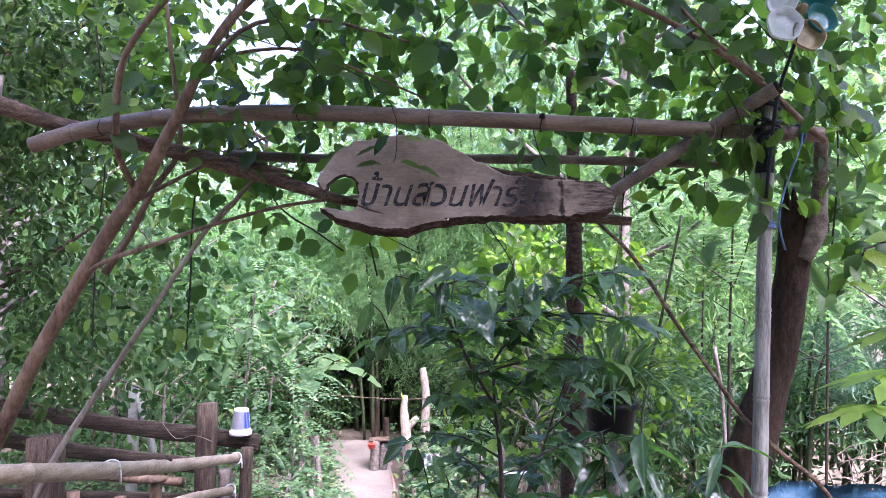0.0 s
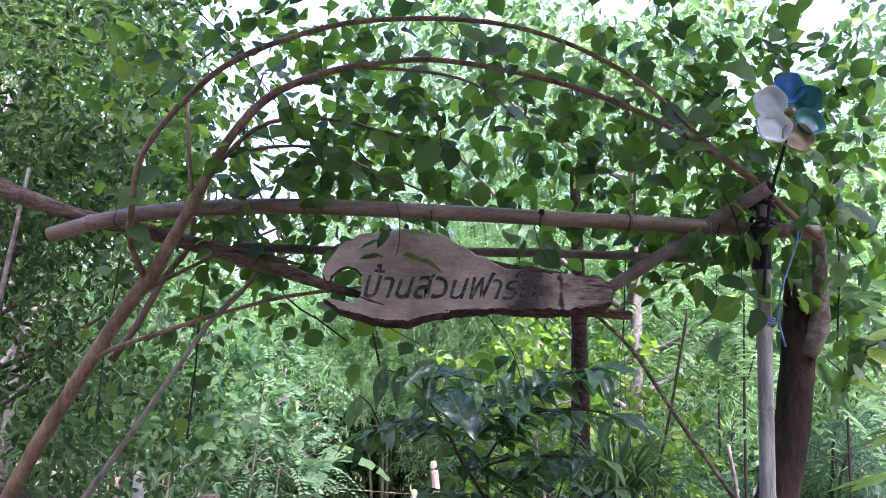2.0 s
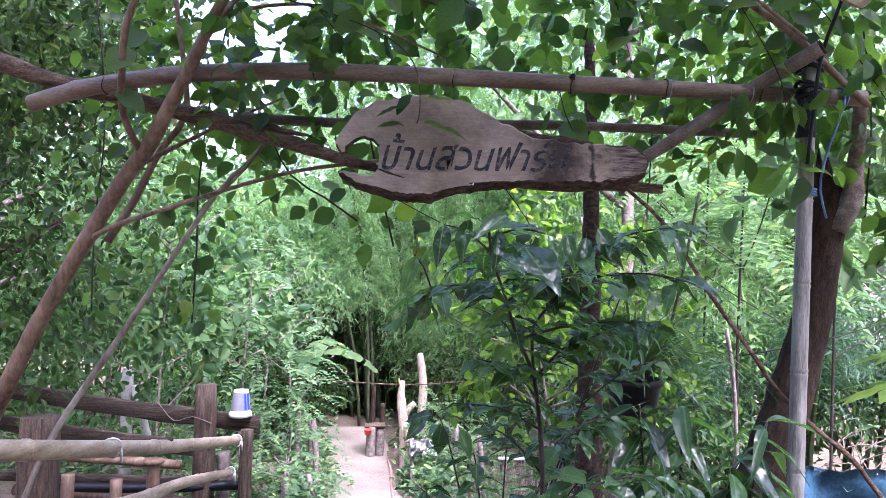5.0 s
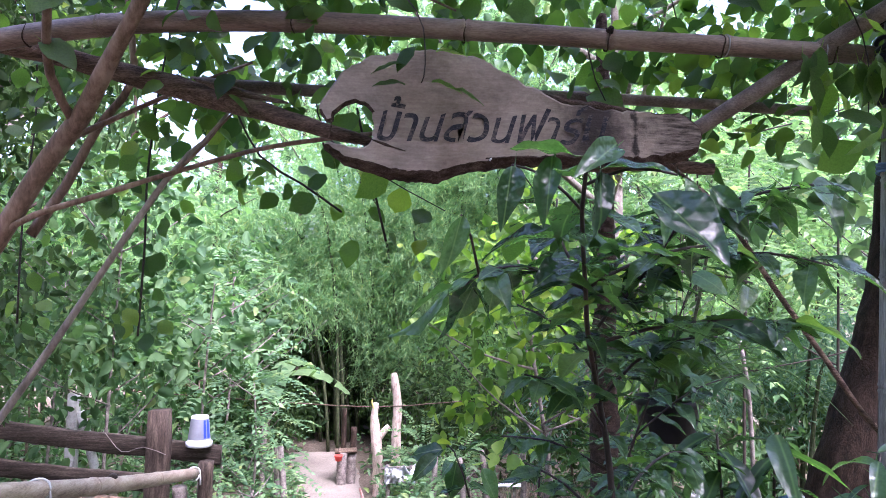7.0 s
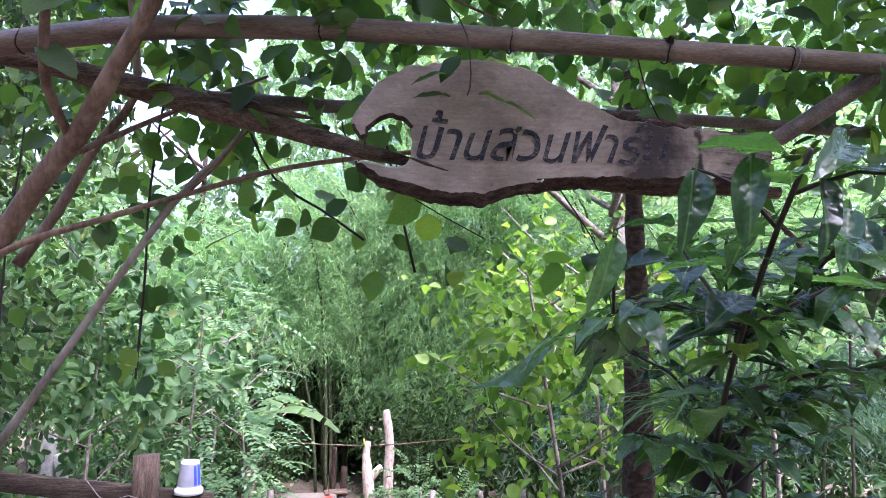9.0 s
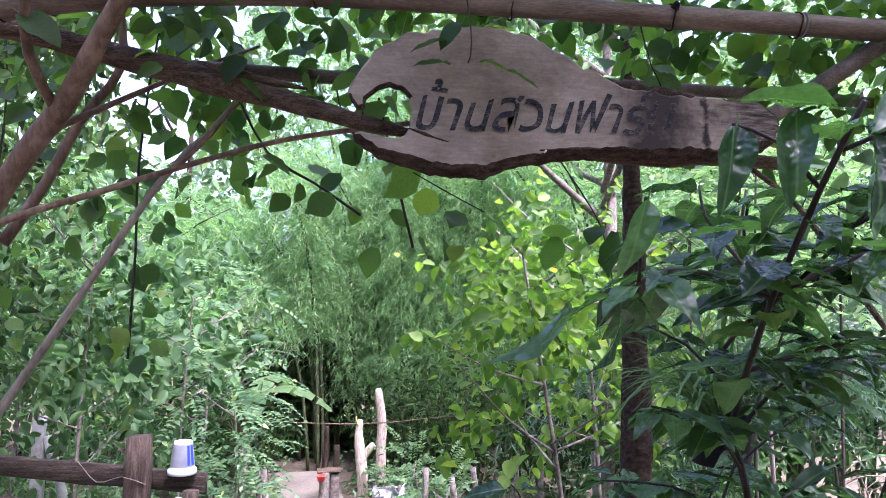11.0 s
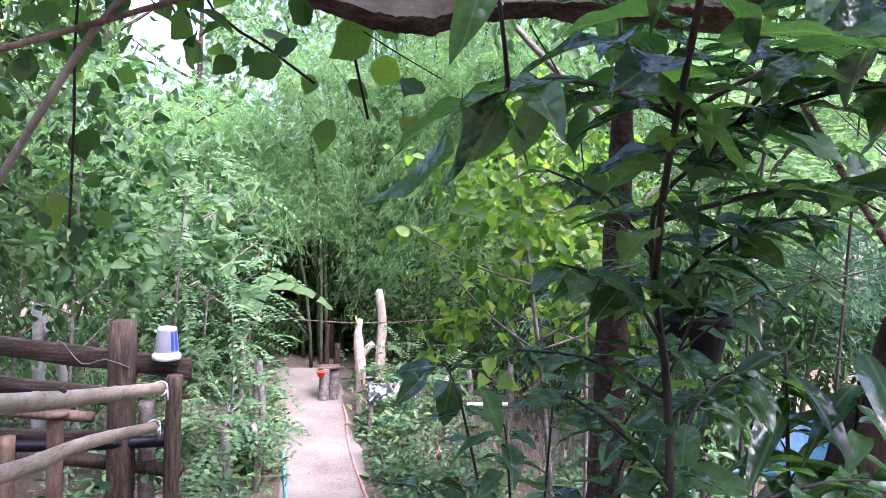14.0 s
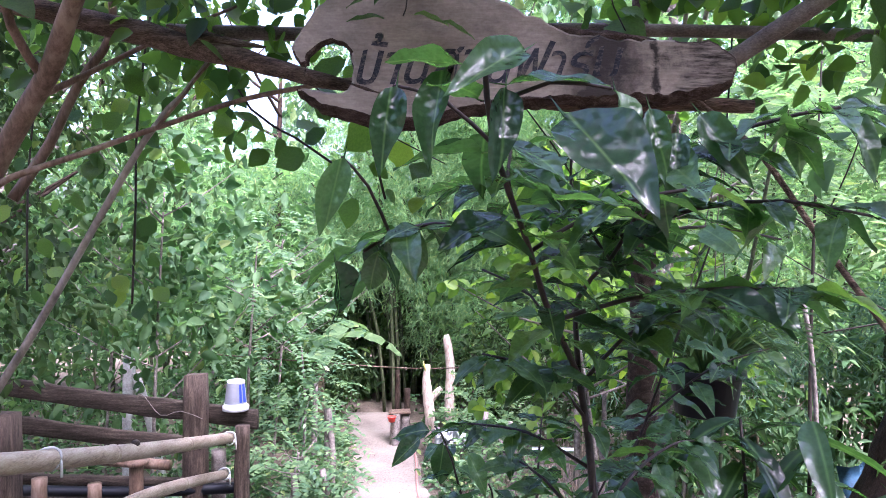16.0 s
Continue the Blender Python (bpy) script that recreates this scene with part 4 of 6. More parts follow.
rnd = random.Random(21)
for pts, n, size in (([(-1.02, 3.55, 3.1), (-1.16, 3.5, 2.4), (-1.2, 3.45, 1.9), (-1.19, 3.42, 1.6), (-1.2, 3.42, 1.25)], 85, 0.075),
                     ([(-1.95, 3.9, 3.1), (-1.85, 3.9, 2.3), (-1.88, 3.9, 1.7), (-1.88, 3.9, 1.25)], 62, 0.07),
                     ([(-0.9, 3.4, 2.15), (-0.78, 3.4, 1.93), (-0.62, 3.4, 1.83), (-0.47, 3.4, 1.73)], 16, 0.085),
                     ([(-0.42, 3.3, 2.1), (-0.36, 3.3, 1.85), (-0.3, 3.3, 1.62)], 16, 0.085),
                     ([(1.75, 3.4, 2.9), (1.8, 3.35, 2.3), (1.75, 3.3, 1.8)], 40, 0.085)):
    hv = thing("hanging_vine", pts[0], "thin hanging vine strand with dark green leaves", "vine", "hanging vine strands")
    part("stem", tube(pts, 0.0045, 6, 0.08, 0.1), M["shrub_stem"], hv)
    line, _ = spline(pts, 1.0, 0.03)
    for q in range(n):
        p = rnd.choice(line) + Vector((rnd.gauss(0, 0.09), rnd.gauss(0, 0.09), rnd.gauss(0, 0.03)))
        leaf_at(rnd.choice(VL), p, (rnd.gauss(0, 0.6), rnd.gauss(-0.1, 0.5), -0.6), (rnd.gauss(0, 0.6), -0.6, 0.6), size * rnd.uniform(0.75, 1.3), hv)

# ---- glossy shrub ----
def broad_leaf(name, material, width, curl, fold, phase, rows=11):
    """One shrub leaf of length 1 along y: rounded base, drawn-out tip, wavy edge, folded at the rib."""
    verts, faces = [], []
    for i in range(rows + 1):
        t = i / rows
        w = width * 0.5 * (math.sin(math.pi * t ** 0.78) ** 0.85 if 0 < t < 1 else 0.0) * (1 - 0.42 * t ** 3)
        for q in (-1.0, -0.55, 0.0, 0.55, 1.0):
            ripple = 0.04 * abs(q) * math.sin(t * 13 + phase + (1.7 if q > 0 else 0)) * width * 1.6
            twist = 0.3 * (t - 0.4) * q * w * math.sin(phase * 3)
            verts.append((q * w + 0.05 * math.sin(t * 2.6 + phase), t, -curl * t * t + fold * abs(q) * w + ripple + twist))
    for i in range(rows):
        for k in range(4):
            a = i * 5 + k
            faces.append((a, a + 1, a + 6, a + 5))
    o = len(verts)
    x0 = 0.05 * math.sin(phase)
    verts += [(x0 + 0.013, 0.02, 0), (x0 - 0.013, 0.02, 0), (x0, 0.02, -0.02), (x0, -0.2, 0.05)]
    faces += [(o, o + 1, o + 3), (o + 1, o + 2, o + 3), (o + 2, o, o + 3)]
    return mesh_of(name, [Vector(v) for v in verts], faces, material)


SL = [broad_leaf("leaf", M["shrub_leaf"], w, c, f, p) for w, c, f, p in ((0.5, 0.28, 0.25, 0.4), (0.44, 0.42, 0.35, 2.1), (0.54, 0.15, 0.2, 3.6), (0.47, 0.34, 0.3, 5.0))]
DL = [broad_leaf("leaf", M["shrub_leaf"], w, c, f, p) for w, c, f, p in ((0.46, 0.25, 0.5, 0.9), (0.52, 0.15, 0.4, 2.7), (0.42, 0.35, 0.55, 4.4), (0.38, 0.3, 0.7, 5.6))]
rnd = random.Random(11)
shrub = thing("glossy_shrub", (0.2, 2.12, 0), "forked shrub with glossy dark green leaves beside the path", "shrub")
shrub_two = thing("glossy_shrub", (0.12, 2.68, 0), "lower glossy dark green shrub growing behind the forked one", "shrub")


def leafy(owner, pts, r0, r1, lo, n, small, large, droop=(-0.45, 0.1), along=0.35):
    """A stem through the points with n leaves set round it from the share lo of its length on."""
    part("stem", tube(pts, [r0 + (r1 - r0) * k / (len(pts) - 1) for k in range(len(pts))], 8, 0.04, 0.08, 24), M["shrub_stem"], owner)
    line, _ = spline(pts, 1.0, 0.02)
    turn = rnd.uniform(0, 6.28)
    for k in range(n):
        u = lo + (1 - lo) * (k + 0.6) / n
        j = min(len(line) - 2, int(u * (len(line) - 1)))
        p, d = line[j], (line[j + 1] - line[j]).normalized()
        a = turn + k * 2.4
        way = d * along + Vector((math.cos(a), math.sin(a), rnd.uniform(*droop)))
        size = rnd.uniform(small, large)
        leaf_at(rnd.choice(SL), p + way.normalized() * size * 0.18, way, (rnd.gauss(0, 0.25), rnd.gauss(-0.1, 0.25), 1), size, owner)


leafy(shrub, [(0.22, 2.1, -0.05), (0.205, 2.12, 0.5), (0.187, 2.13, 1.05), (0.164, 2.167, 1.264)], 0.0078, 0.006, 0.62, 18, 0.06, 0.1)
leafy(shrub, [(0.164, 2.167, 1.264), (0.115, 2.04, 1.35), (0.081, 1.947, 1.41), (0.052, 1.853, 1.478), (0.0, 1.68, 1.585), (-0.012, 1.6, 1.65)], 0.0055, 0.0026, 0.2, 26, 0.07, 0.115)
leafy(shrub, [(0.164, 2.167, 1.264), (0.162, 2.186, 1.392), (0.205, 2.13, 1.462), (0.225, 1.99, 1.55), (0.235, 1.9, 1.62)], 0.005, 0.0024, 0.35, 30, 0.07, 0.12)
leafy(shrub, [(0.052, 1.853, 1.478), (-0.03, 1.86, 1.508), (-0.1, 1.85, 1.505), (-0.15, 1.82, 1.475)], 0.0035, 0.002, 0.25, 14, 0.06, 0.1, (-0.3, 0.1), 0.7)
leafy(shrub, [(0.1, 2.0, 1.375), (0.2, 1.98, 1.41), (0.33, 1.95, 1.43), (0.44, 1.93, 1.43)], 0.004, 0.002, 0.25, 26, 0.07, 0.12, (-0.3, 0.1), 0.5)
leafy(shrub, [(0.212, 2.08, 1.5), (0.3, 2.0, 1.54), (0.41, 1.96, 1.55), (0.52, 1.95, 1.53)], 0.004, 0.002, 0.2, 15, 0.075, 0.12, (-0.35, 0.1), 0.5)
leafy(shrub, [(0.228, 1.95, 1.58), (0.33, 1.9, 1.64), (0.43, 1.86, 1.66)], 0.0035, 0.002, 0.15, 19, 0.07, 0.12, (-0.5, 0.0), 0.5)
leafy(shrub, [(0.172, 2.15, 1.2), (0.1, 2.12, 1.28), (0.0, 2.1, 1.31)], 0.0035, 0.0018, 0.3, 23, 0.055, 0.09, (-0.4, 0.1))
leafy(shrub, [(0.178, 2.14, 1.12), (0.08, 2.2, 1.16), (-0.03, 2.25, 1.16)], 0.0035, 0.0018, 0.3, 19, 0.055, 0.09, (-0.4, 0.1))
leafy(shrub, [(0.166, 2.16, 1.25), (0.23, 2.15, 1.33), (0.31, 2.13, 1.38), (0.38, 2.1, 1.39)], 0.004, 0.002, 0.25, 30, 0.06, 0.11, (-0.4, 0.05), 0.5)
leafy(shrub, [(0.185, 2.13, 1.02), (0.28, 2.25, 1.08), (0.4, 2.38, 1.1), (0.52, 2.45, 1.08)], 0.004, 0.002, 0.25, 30, 0.07, 0.12, (-0.4, 0.05), 0.5)
leafy(shrub, [(0.19, 2.13, 1.0), (0.12, 2.25, 1.06), (0.05, 2.35, 1.08)], 0.0035, 0.002, 0.3, 18, 0.06, 0.1)
leafy(shrub, [(0.2, 2.15, 1.44), (0.28, 2.2, 1.5), (0.4, 2.25, 1.52), (0.55, 2.3, 1.5)], 0.004, 0.002, 0.15, 11, 0.06, 0.11, (-0.4, 0.1), 0.5)
leafy(shrub, [(0.05, 1.86, 1.475), (0.13, 1.8, 1.53), (0.22, 1.74, 1.55)], 0.003, 0.002, 0.15, 12, 0.055, 0.09, (-0.4, 0.1), 0.5)
leafy(shrub, [(0.13, 2.08, 1.32), (0.08, 2.15, 1.4), (0.0, 2.2, 1.44)], 0.003, 0.002, 0.2, 12, 0.05, 0.085, (-0.4, 0.1), 0.5)
leafy(shrub, [(0.2, 2.12, 0.9), (0.33, 2.12, 0.98), (0.47, 2.15, 1.0), (0.6, 2.2, 0.97)], 0.004, 0.002, 0.2, 18, 0.07, 0.12, (-0.5, 0.05), 0.5)

leafy(shrub, [(0.052, 1.853, 1.478), (0.035, 1.92, 1.54), (0.03, 1.98, 1.59), (0.04, 2.02, 1.64)], 0.003, 0.002, 0.1, 13, 0.09, 0.135, (-0.35, 0.05), 0.3)
leafy(shrub, [(0.205, 2.13, 1.462), (0.16, 2.1, 1.52), (0.13, 2.06, 1.58), (0.13, 2.04, 1.63)], 0.003, 0.002, 0.1, 13, 0.09, 0.135, (-0.35, 0.05), 0.3)

# drooping leaves at the ends of the twigs: base and tip
DROOP = [((-0.16, 1.72, 1.577), (-0.18, 1.709, 1.477)), ((-0.17, 1.974, 1.465), (-0.232, 2.085, 1.336)), ((-0.175, 1.754, 1.463), (-0.158, 1.806, 1.384)), ((0.055, 1.557, 1.595), (0.103, 1.467, 1.52)),
         ((-0.1, 1.66, 1.64), (-0.115, 1.63, 1.545)), ((-0.05, 1.64, 1.65), (-0.07, 1.6, 1.55)), ((0.005, 1.62, 1.63), (0.01, 1.58, 1.535)), ((0.1, 1.6, 1.625), (0.13, 1.57, 1.545))]
DROOP_TWO = [((0.16, 1.72, 1.63), (0.185, 1.69, 1.545)), ((0.235, 1.88, 1.63), (0.225, 1.83, 1.53)), ((0.26, 1.87, 1.65), (0.31, 1.81, 1.57)), ((0.2, 1.86, 1.64), (0.165, 1.8, 1.55)),
             ((0.42, 1.84, 1.65), (0.46, 1.78, 1.56)), ((-0.13, 1.82, 1.48), (-0.16, 1.86, 1.4)), ((-0.09, 1.86, 1.5), (-0.1, 1.89, 1.41)), ((0.02, 1.6, 1.66), (-0.03, 1.53, 1.62))]
for a, e in DROOP + DROOP_TWO:
    w = Vector(e) - Vector(a)
    leaf_at(DL[1] if a[0] == 0.055 else rnd.choice(DL[2:]), Vector(a), w, (rnd.gauss(0.2, 0.5), -0.8, 0.45), w.length * (1.0 if w.z > -0.08 else 0.85), shrub)
for tip, pts in (((-0.1, 1.66, 1.64), (0.0, 1.68, 1.585)), ((0.1, 1.6, 1.625), (-0.005, 1.64, 1.615)), ((-0.16, 1.72, 1.577), (-0.12, 1.84, 1.495))):
    part("stem", tube([pts, Vector(pts).lerp(Vector(tip), 0.5) + Vector((0, 0, 0.015)), tip], [0.0025, 0.002, 0.0015], 6, 0.03), M["shrub_stem"], shrub)

for x, y, z, n in ((-0.1, 2.68, 1.04, 9), (0.03, 2.6, 0.93, 10), (0.16, 2.7, 1.06, 8), (0.33, 2.62, 0.98, 11), (-0.14, 2.55, 0.82, 10), (0.44, 2.7, 1.08, 13), (0.05, 2.5, 0.8, 11), (0.24, 2.5, 0.84, 11), (0.42, 2.5, 0.9, 13)):
    leafy(shrub_two, [(0.12 + (x - 0.12) * 0.15, 2.68, -0.05), (0.12 + (x - 0.12) * 0.4, 2.66, z * 0.55), (0.12 + (x - 0.12) * 0.8, (y + 2.66) / 2, z - 0.08), (x, y, z)], 0.0045, 0.0018, 0.82, n, 0.065, 0.115, (-0.5, 0.05))
leafy(shrub_two, [(0.25, 2.65, 0.6), (0.38, 2.57, 1.1), (0.45, 2.52, 1.35), (0.5, 2.5, 1.52)], 0.004, 0.002, 0.45, 22, 0.07, 0.115, (-0.5, 0.05))
leafy(shrub_two, [(0.38, 2.57, 1.1), (0.5, 2.52, 1.22), (0.62, 2.5, 1.27)], 0.003, 0.0018, 0.3, 13, 0.07, 0.11, (-0.5, 0.05))
for a, e in (((-0.077, 2.674, 1.0), (-0.091, 2.694, 0.885)), ((-0.13, 2.65, 1.02), (-0.2, 2.62, 0.96)), ((-0.02, 2.6, 1.0), (0.03, 2.56, 0.92))):
    w = Vector(e) - Vector(a)
    leaf_at(rnd.choice(DL), Vector(a), w, (0.1, -0.8, 0.45), w.length, shrub_two)

long_shrub = thing("long_leaved_shrub", (0.62, 2.4, 0), "low shrub with long narrow drooping grey-green leaves", "shrub")
LL = [broad_leaf("leaf", M["shrub_leaf"], w, q, 0.4, p) for w, q, p in ((0.25, 0.5, 0.5), (0.21, 0.65, 2.5), (0.28, 0.4, 4.0))]
for i, (x, y, h) in enumerate(((0.54, 2.45, 1.13), (0.66, 2.4, 1.14), (0.8, 2.35, 1.0), (0.92, 2.4, 1.1), (0.72, 2.25, 0.9), (0.58, 2.3, 0.95))):
    pts = [(0.64 + (x - 0.64) * 0.3, 2.4, -0.05), (0.64 + (x - 0.64) * 0.7, (y + 2.4) / 2, h * 0.6), (x, y, h)]
    part("stem", tube(pts, [0.007, 0.005, 0.003], 7, 0.08, 0.05), M["shrub_stem"], long_shrub)
    for q in range(26):
        p = Vector(pts[1]).lerp(Vector(pts[2]), q / 25)
        a = q * 2.4 + i
        leaf_at(rnd.choice(LL), p, (math.cos(a), math.sin(a), rnd.uniform(-0.6, 0.2)), (rnd.gauss(0, 0.2), rnd.gauss(0, 0.2), 1), rnd.uniform(0.14, 0.24), long_shrub)

# ---- middle tree trunk with hanging pot ----
mid = thing("slim_tree", (0.74, 4.1, ground_height(0.74, 4.1)), "brown tree trunk standing behind the shrub", "tree")
part("trunk", tube([(0.76, 4.1, -0.75), (0.75, 4.1, 0.3), (0.745, 4.1, 0.75), (0.74, 4.1, 1.2), (0.735, 4.1, 1.55), (0.72, 4.1, 2.1), (0.69, 4.1, 2.8)], [0.08, 0.072, 0.067, 0.058, 0.05, 0.04, 0.025], 14, 0.05, 0.2, 9), M["sign_bark"], mid)
part("band", tube([(0.749, 4.1, 0.05), (0.749, 4.1, 0.1)], [0.086, 0.086], 14, 0.02, 0.08), M["blue_rope"], mid, "blue plastic band")
POT = (0.8, 3.45)
pot = thing("hanging_pot", (*POT, 0.9), "black plastic hanging pot", "plant pot")
pot_bowl = part("bowl", lathe([(0.088, -0.005), (0.1, 0.0), (0.12, 0.13), (0.132, 0.13), (0.132, 0.155), (0.116, 0.155), (0.108, 0.12), (0.02, 0.11)], 24, (*POT, 0.905)), M["black_plastic"], pot)
part("soil", lathe([(0.108, 0.115), (0.06, 0.125), (0.01, 0.13)], 16, (*POT, 0.91)), M["soil"], pot_bowl)
for a in (0.4, 2.5, 4.6):
    part("hanger", tube([(POT[0] + 0.12 * math.cos(a), POT[1] + 0.12 * math.sin(a), 1.055), (POT[0] + 0.04 * math.cos(a), POT[1] - 0.05 + 0.04 * math.sin(a), 1.5), (0.8, 3.3, 1.85)], 0.002, 5, 0.1), M["grey_bark"], pot)
part("hook", tube([(0.8, 3.3, 1.85), (0.8, 3.28, 2.0), (0.8, 3.262, 2.15)], 0.003, 6, 0.04), M["black_plastic"], pot)


def strap_leaf(rng, centre, length, width, spread):
    """One arching strap leaf from the middle of the pot."""
    a = rng.uniform(0, 6.28)
    L, w = length * rng.uniform(0.6, 1.2), width * rng.uniform(0.7, 1.2)
    out, side = Vector((math.cos(a), math.sin(a), 0)), Vector((-math.sin(a), math.cos(a), 0))
    s = rng.uniform(0.45, 1.0) * spread
    verts, faces = [], []
    for k in range(7):
        t = k / 6
        p = Vector(centre) + out * (0.03 + L * s * t) + Vector((0, 0, L * (1.4 * t - 1.25 * s * t * t)))
        ww = w * (0.7 + t) * (1 - t) ** 0.6 if k < 6 else 0.0005
        verts += [p + side * ww, p - Vector((0, 0, ww * 0.5)), p - side * ww]
    for k in range(6):
        o = 3 * k
        faces += [(o, o + 1, o + 4, o + 3), (o + 1, o + 2, o + 5, o + 4)]
    return verts, faces


spider = thing("spider_plant", (*POT, 1.03), "bushy spider plant with arching strap leaves in a pot", "potted plant")
rs = random.Random(3)
for i in range(170):
    part("leaf", strap_leaf(rs, (*POT, 1.03), 0.46, 0.0085, 1.1), M["grass"], spider)

# ---- fence ----
fence = thing("wooden_fence", (-1.8, 5.6, ground_height(-1.8, 5.6)), "rough fence of dark planks, posts and bamboo rails", "fence")
G = ground_height
part("post", square_post(-1.81, 5.6, -1.1, 0.575, 0.135, 1), M["fence_post"], fence, "squared brown post")
part("post", square_post(-2.58, 4.75, -1.0, 0.50, 0.19, 2), M["fence_post"], fence, "thick short post")
part("post", tube([(-1.49, 5.56, -1.1), (-1.49, 5.56, -0.4), (-1.485, 5.56, 0.255)], [0.05, 0.048, 0.047], 12, 0.1, 0.08), M["fence_post"], fence, "round end post")
part("post", tube([(-1.68, 5.7, -1.1), (-1.69, 5.7, 0.05)], [0.05, 0.05], 10, 0.1, 0.08), M["grey_bark"], fence)
for x, y, z, r in ((-2.33, 5.3, -0.06, 0.042), (-2.09, 5.35, 0.06, 0.045), (-2.62, 5.2, 0.0, 0.045), (-1.83, 4.4, -0.05, 0.04)):
    part("post", tube([(x, y, -1.1), (x, y, z)], [r, r], 10, 0.1, 0.1), M["bark"], fence)
part("cap", tube([(-2.09, 5.35, 0.05), (-2.09, 5.35, 0.075)], [0.07, 0.07], 12, 0.02, 0.08), M["bark"], fence)
part("plank", board((-3.9, 5.75, 0.53), (-1.42, 5.68, 0.27), 0.125, 0.04, 1, 0.02), M["plank"], fence)
part("plank", board((-3.8, 6.0, 0.18), (-1.95, 5.95, 0.0), 0.12, 0.04, 2, 0.02), M["plank"], fence)
part("plank", board((-3.9, 5.85, -0.22), (-1.5, 5.75, -0.20), 0.07, 0.06, 3, 0.01), M["plank"], fence)
part("rail", tube([(-1.78, 2.45, 0.92), (-1.70, 3.17, 0.735), (-1.61, 4.305, 0.455), (-1.53, 5.45, 0.205)], [0.042, 0.042, 0.04, 0.034], 12, 0.12, nodes=(0.2, 0.42, 0.56, 0.8)), M["bamboo_rail"], fence, "pale bamboo handrail")
part("rail", tube([(-1.95, 3.4, 0.34), (-1.8, 4.2, 0.16), (-1.72, 4.9, 0.06), (-1.58, 5.55, -0.06)], [0.042, 0.04, 0.036, 0.028], 12, 0.12, nodes=(0.25, 0.5, 0.78)), M["bamboo_rail"], fence, "pale bamboo handrail")
part("rail", tube([(-3.3, 5.75, -0.3), (-2.2, 5.7, -0.33), (-1.46, 5.66, -0.38)], [0.045, 0.045, 0.045], 12, 0.12, 0.08), M["fence_post"], fence)
part("rail", tube([(-3.3, 5.7, 0.0), (-2.6, 5.65, -0.02), (-1.98, 5.6, -0.03)], [0.035, 0.035, 0.035], 10, 0.12, 0.1), M["bark"], fence)
part("rail", tube([(-3.0, 5.42, -0.16), (-2.2, 5.5, -0.18), (-1.47, 5.62, -0.17)], [0.036, 0.036, 0.036], 12, 0.15, 0.03), M["black_plastic"], fence, "black plastic pipe rail")
part("knot", tube([(-1.6, 4.3, 0.492), (-1.6, 4.295, 0.508)], [0.02, 0.014], 8, 0.01, 0.3), M["plank"], fence)
for x, y, z, r in ((-1.527, 5.42, 0.21, 0.042), (-1.585, 5.5, -0.045, 0.038), (-1.66, 3.7, 0.605, 0.046)):
    part("cord", tube([(x + r * math.cos(a), y + 0.012 * math.sin(a * 2), z + r * math.sin(a)) for a in [i * math.pi / 5 for i in range(11)]] + [(x + r * 1.1, y, z - 0.07)], 0.006, 5, 0.03), M["pale_rope"], fence, "white tie")
part("wire", tube([(-2.3, 5.7, 0.28), (-2.22, 5.68, 0.42), (-2.05, 5.6, 0.3), (-1.88, 5.52, 0.35), (-1.74, 5.53, 0.3)], 0.003, 4, 0.05), M["grey_bark"], fence)

bucket = thing("paint_bucket", (-1.565, 5.66, 0.335), "small white paint bucket upside down on the fence rail", "bucket")
tub = part("body", lathe([(0.0804, 0.0), (0.0861, 0.002), (0.0861, 0.03), (0.0738, 0.034), (0.0722, 0.05), (0.0558, 0.195), (0.0533, 0.2), (0.0082, 0.2)], 24, (-1.565, 5.66, 0.332)), M["white_plastic"], bucket)
v, f = lathe([(0.0726, 0.05), (0.0578, 0.186)], 24, (-1.565, 5.66, 0.332))
part("label_band", (v, f[:-2]), M["grey_label"], tub, "grey and blue printed band")
v, f = lathe([(0.0730, 0.06), (0.0592, 0.178)], 48, (-1.565, 5.66, 0.332))
f = [q for q in f[:-2] if 41 <= (q[0] % 48) < 47 and q[0] % 48 != 43]
part("blue_mark", (v, f), M["blue_print"], tub, "blue printed mark")

# ---- far end of the path ----
def dead_trunk(pts, radii, base, label):
    t = thing("bare_trunk", base, label, "stump", "bare trunks by the path")
    part("trunk", tube(pts, radii, 12, 0.06, 0.14, 9), M["pale_wood"], t)
    return t


dead_trunk([(-0.22, 10.3, -1.35), (-0.25, 10.3, -0.6), (-0.24, 10.3, -0.2), (-0.28, 10.3, 0.1), (-0.30, 10.3, 0.24)], [0.075, 0.065, 0.06, 0.055, 0.035], (-0.22, 10.3, -1.2), "pale bare trunk with peeled bark, cut off")
t = dead_trunk([(-0.45, 9.8, -1.35), (-0.47, 9.8, -0.8), (-0.5, 9.8, -0.5), (-0.53, 9.8, -0.25), (-0.51, 9.8, -0.07)], [0.07, 0.065, 0.07, 0.05, 0.03], (-0.45, 9.8, -1.2), "pale bare forked trunk with peeled bark")
part("limb", tube([(-0.5, 9.8, -0.55), (-0.4, 9.8, -0.42), (-0.34, 9.8, -0.36)], [0.05, 0.045, 0.035], 9, 0.05, 0.15), M["pale_wood"], t)
part("ribbon", tube([(-0.53, 9.76, -0.14), (-0.56, 9.75, -0.06), (-0.56, 9.75, -0.02)], [0.007, 0.01, 0.004], 6, 0.03, 0.3), M["yellow"], t, "yellow ribbon")
line = thing("overhead_line", (-3.4, 10.0, -0.1), "thin rusty wire strung between trunks", "wire")
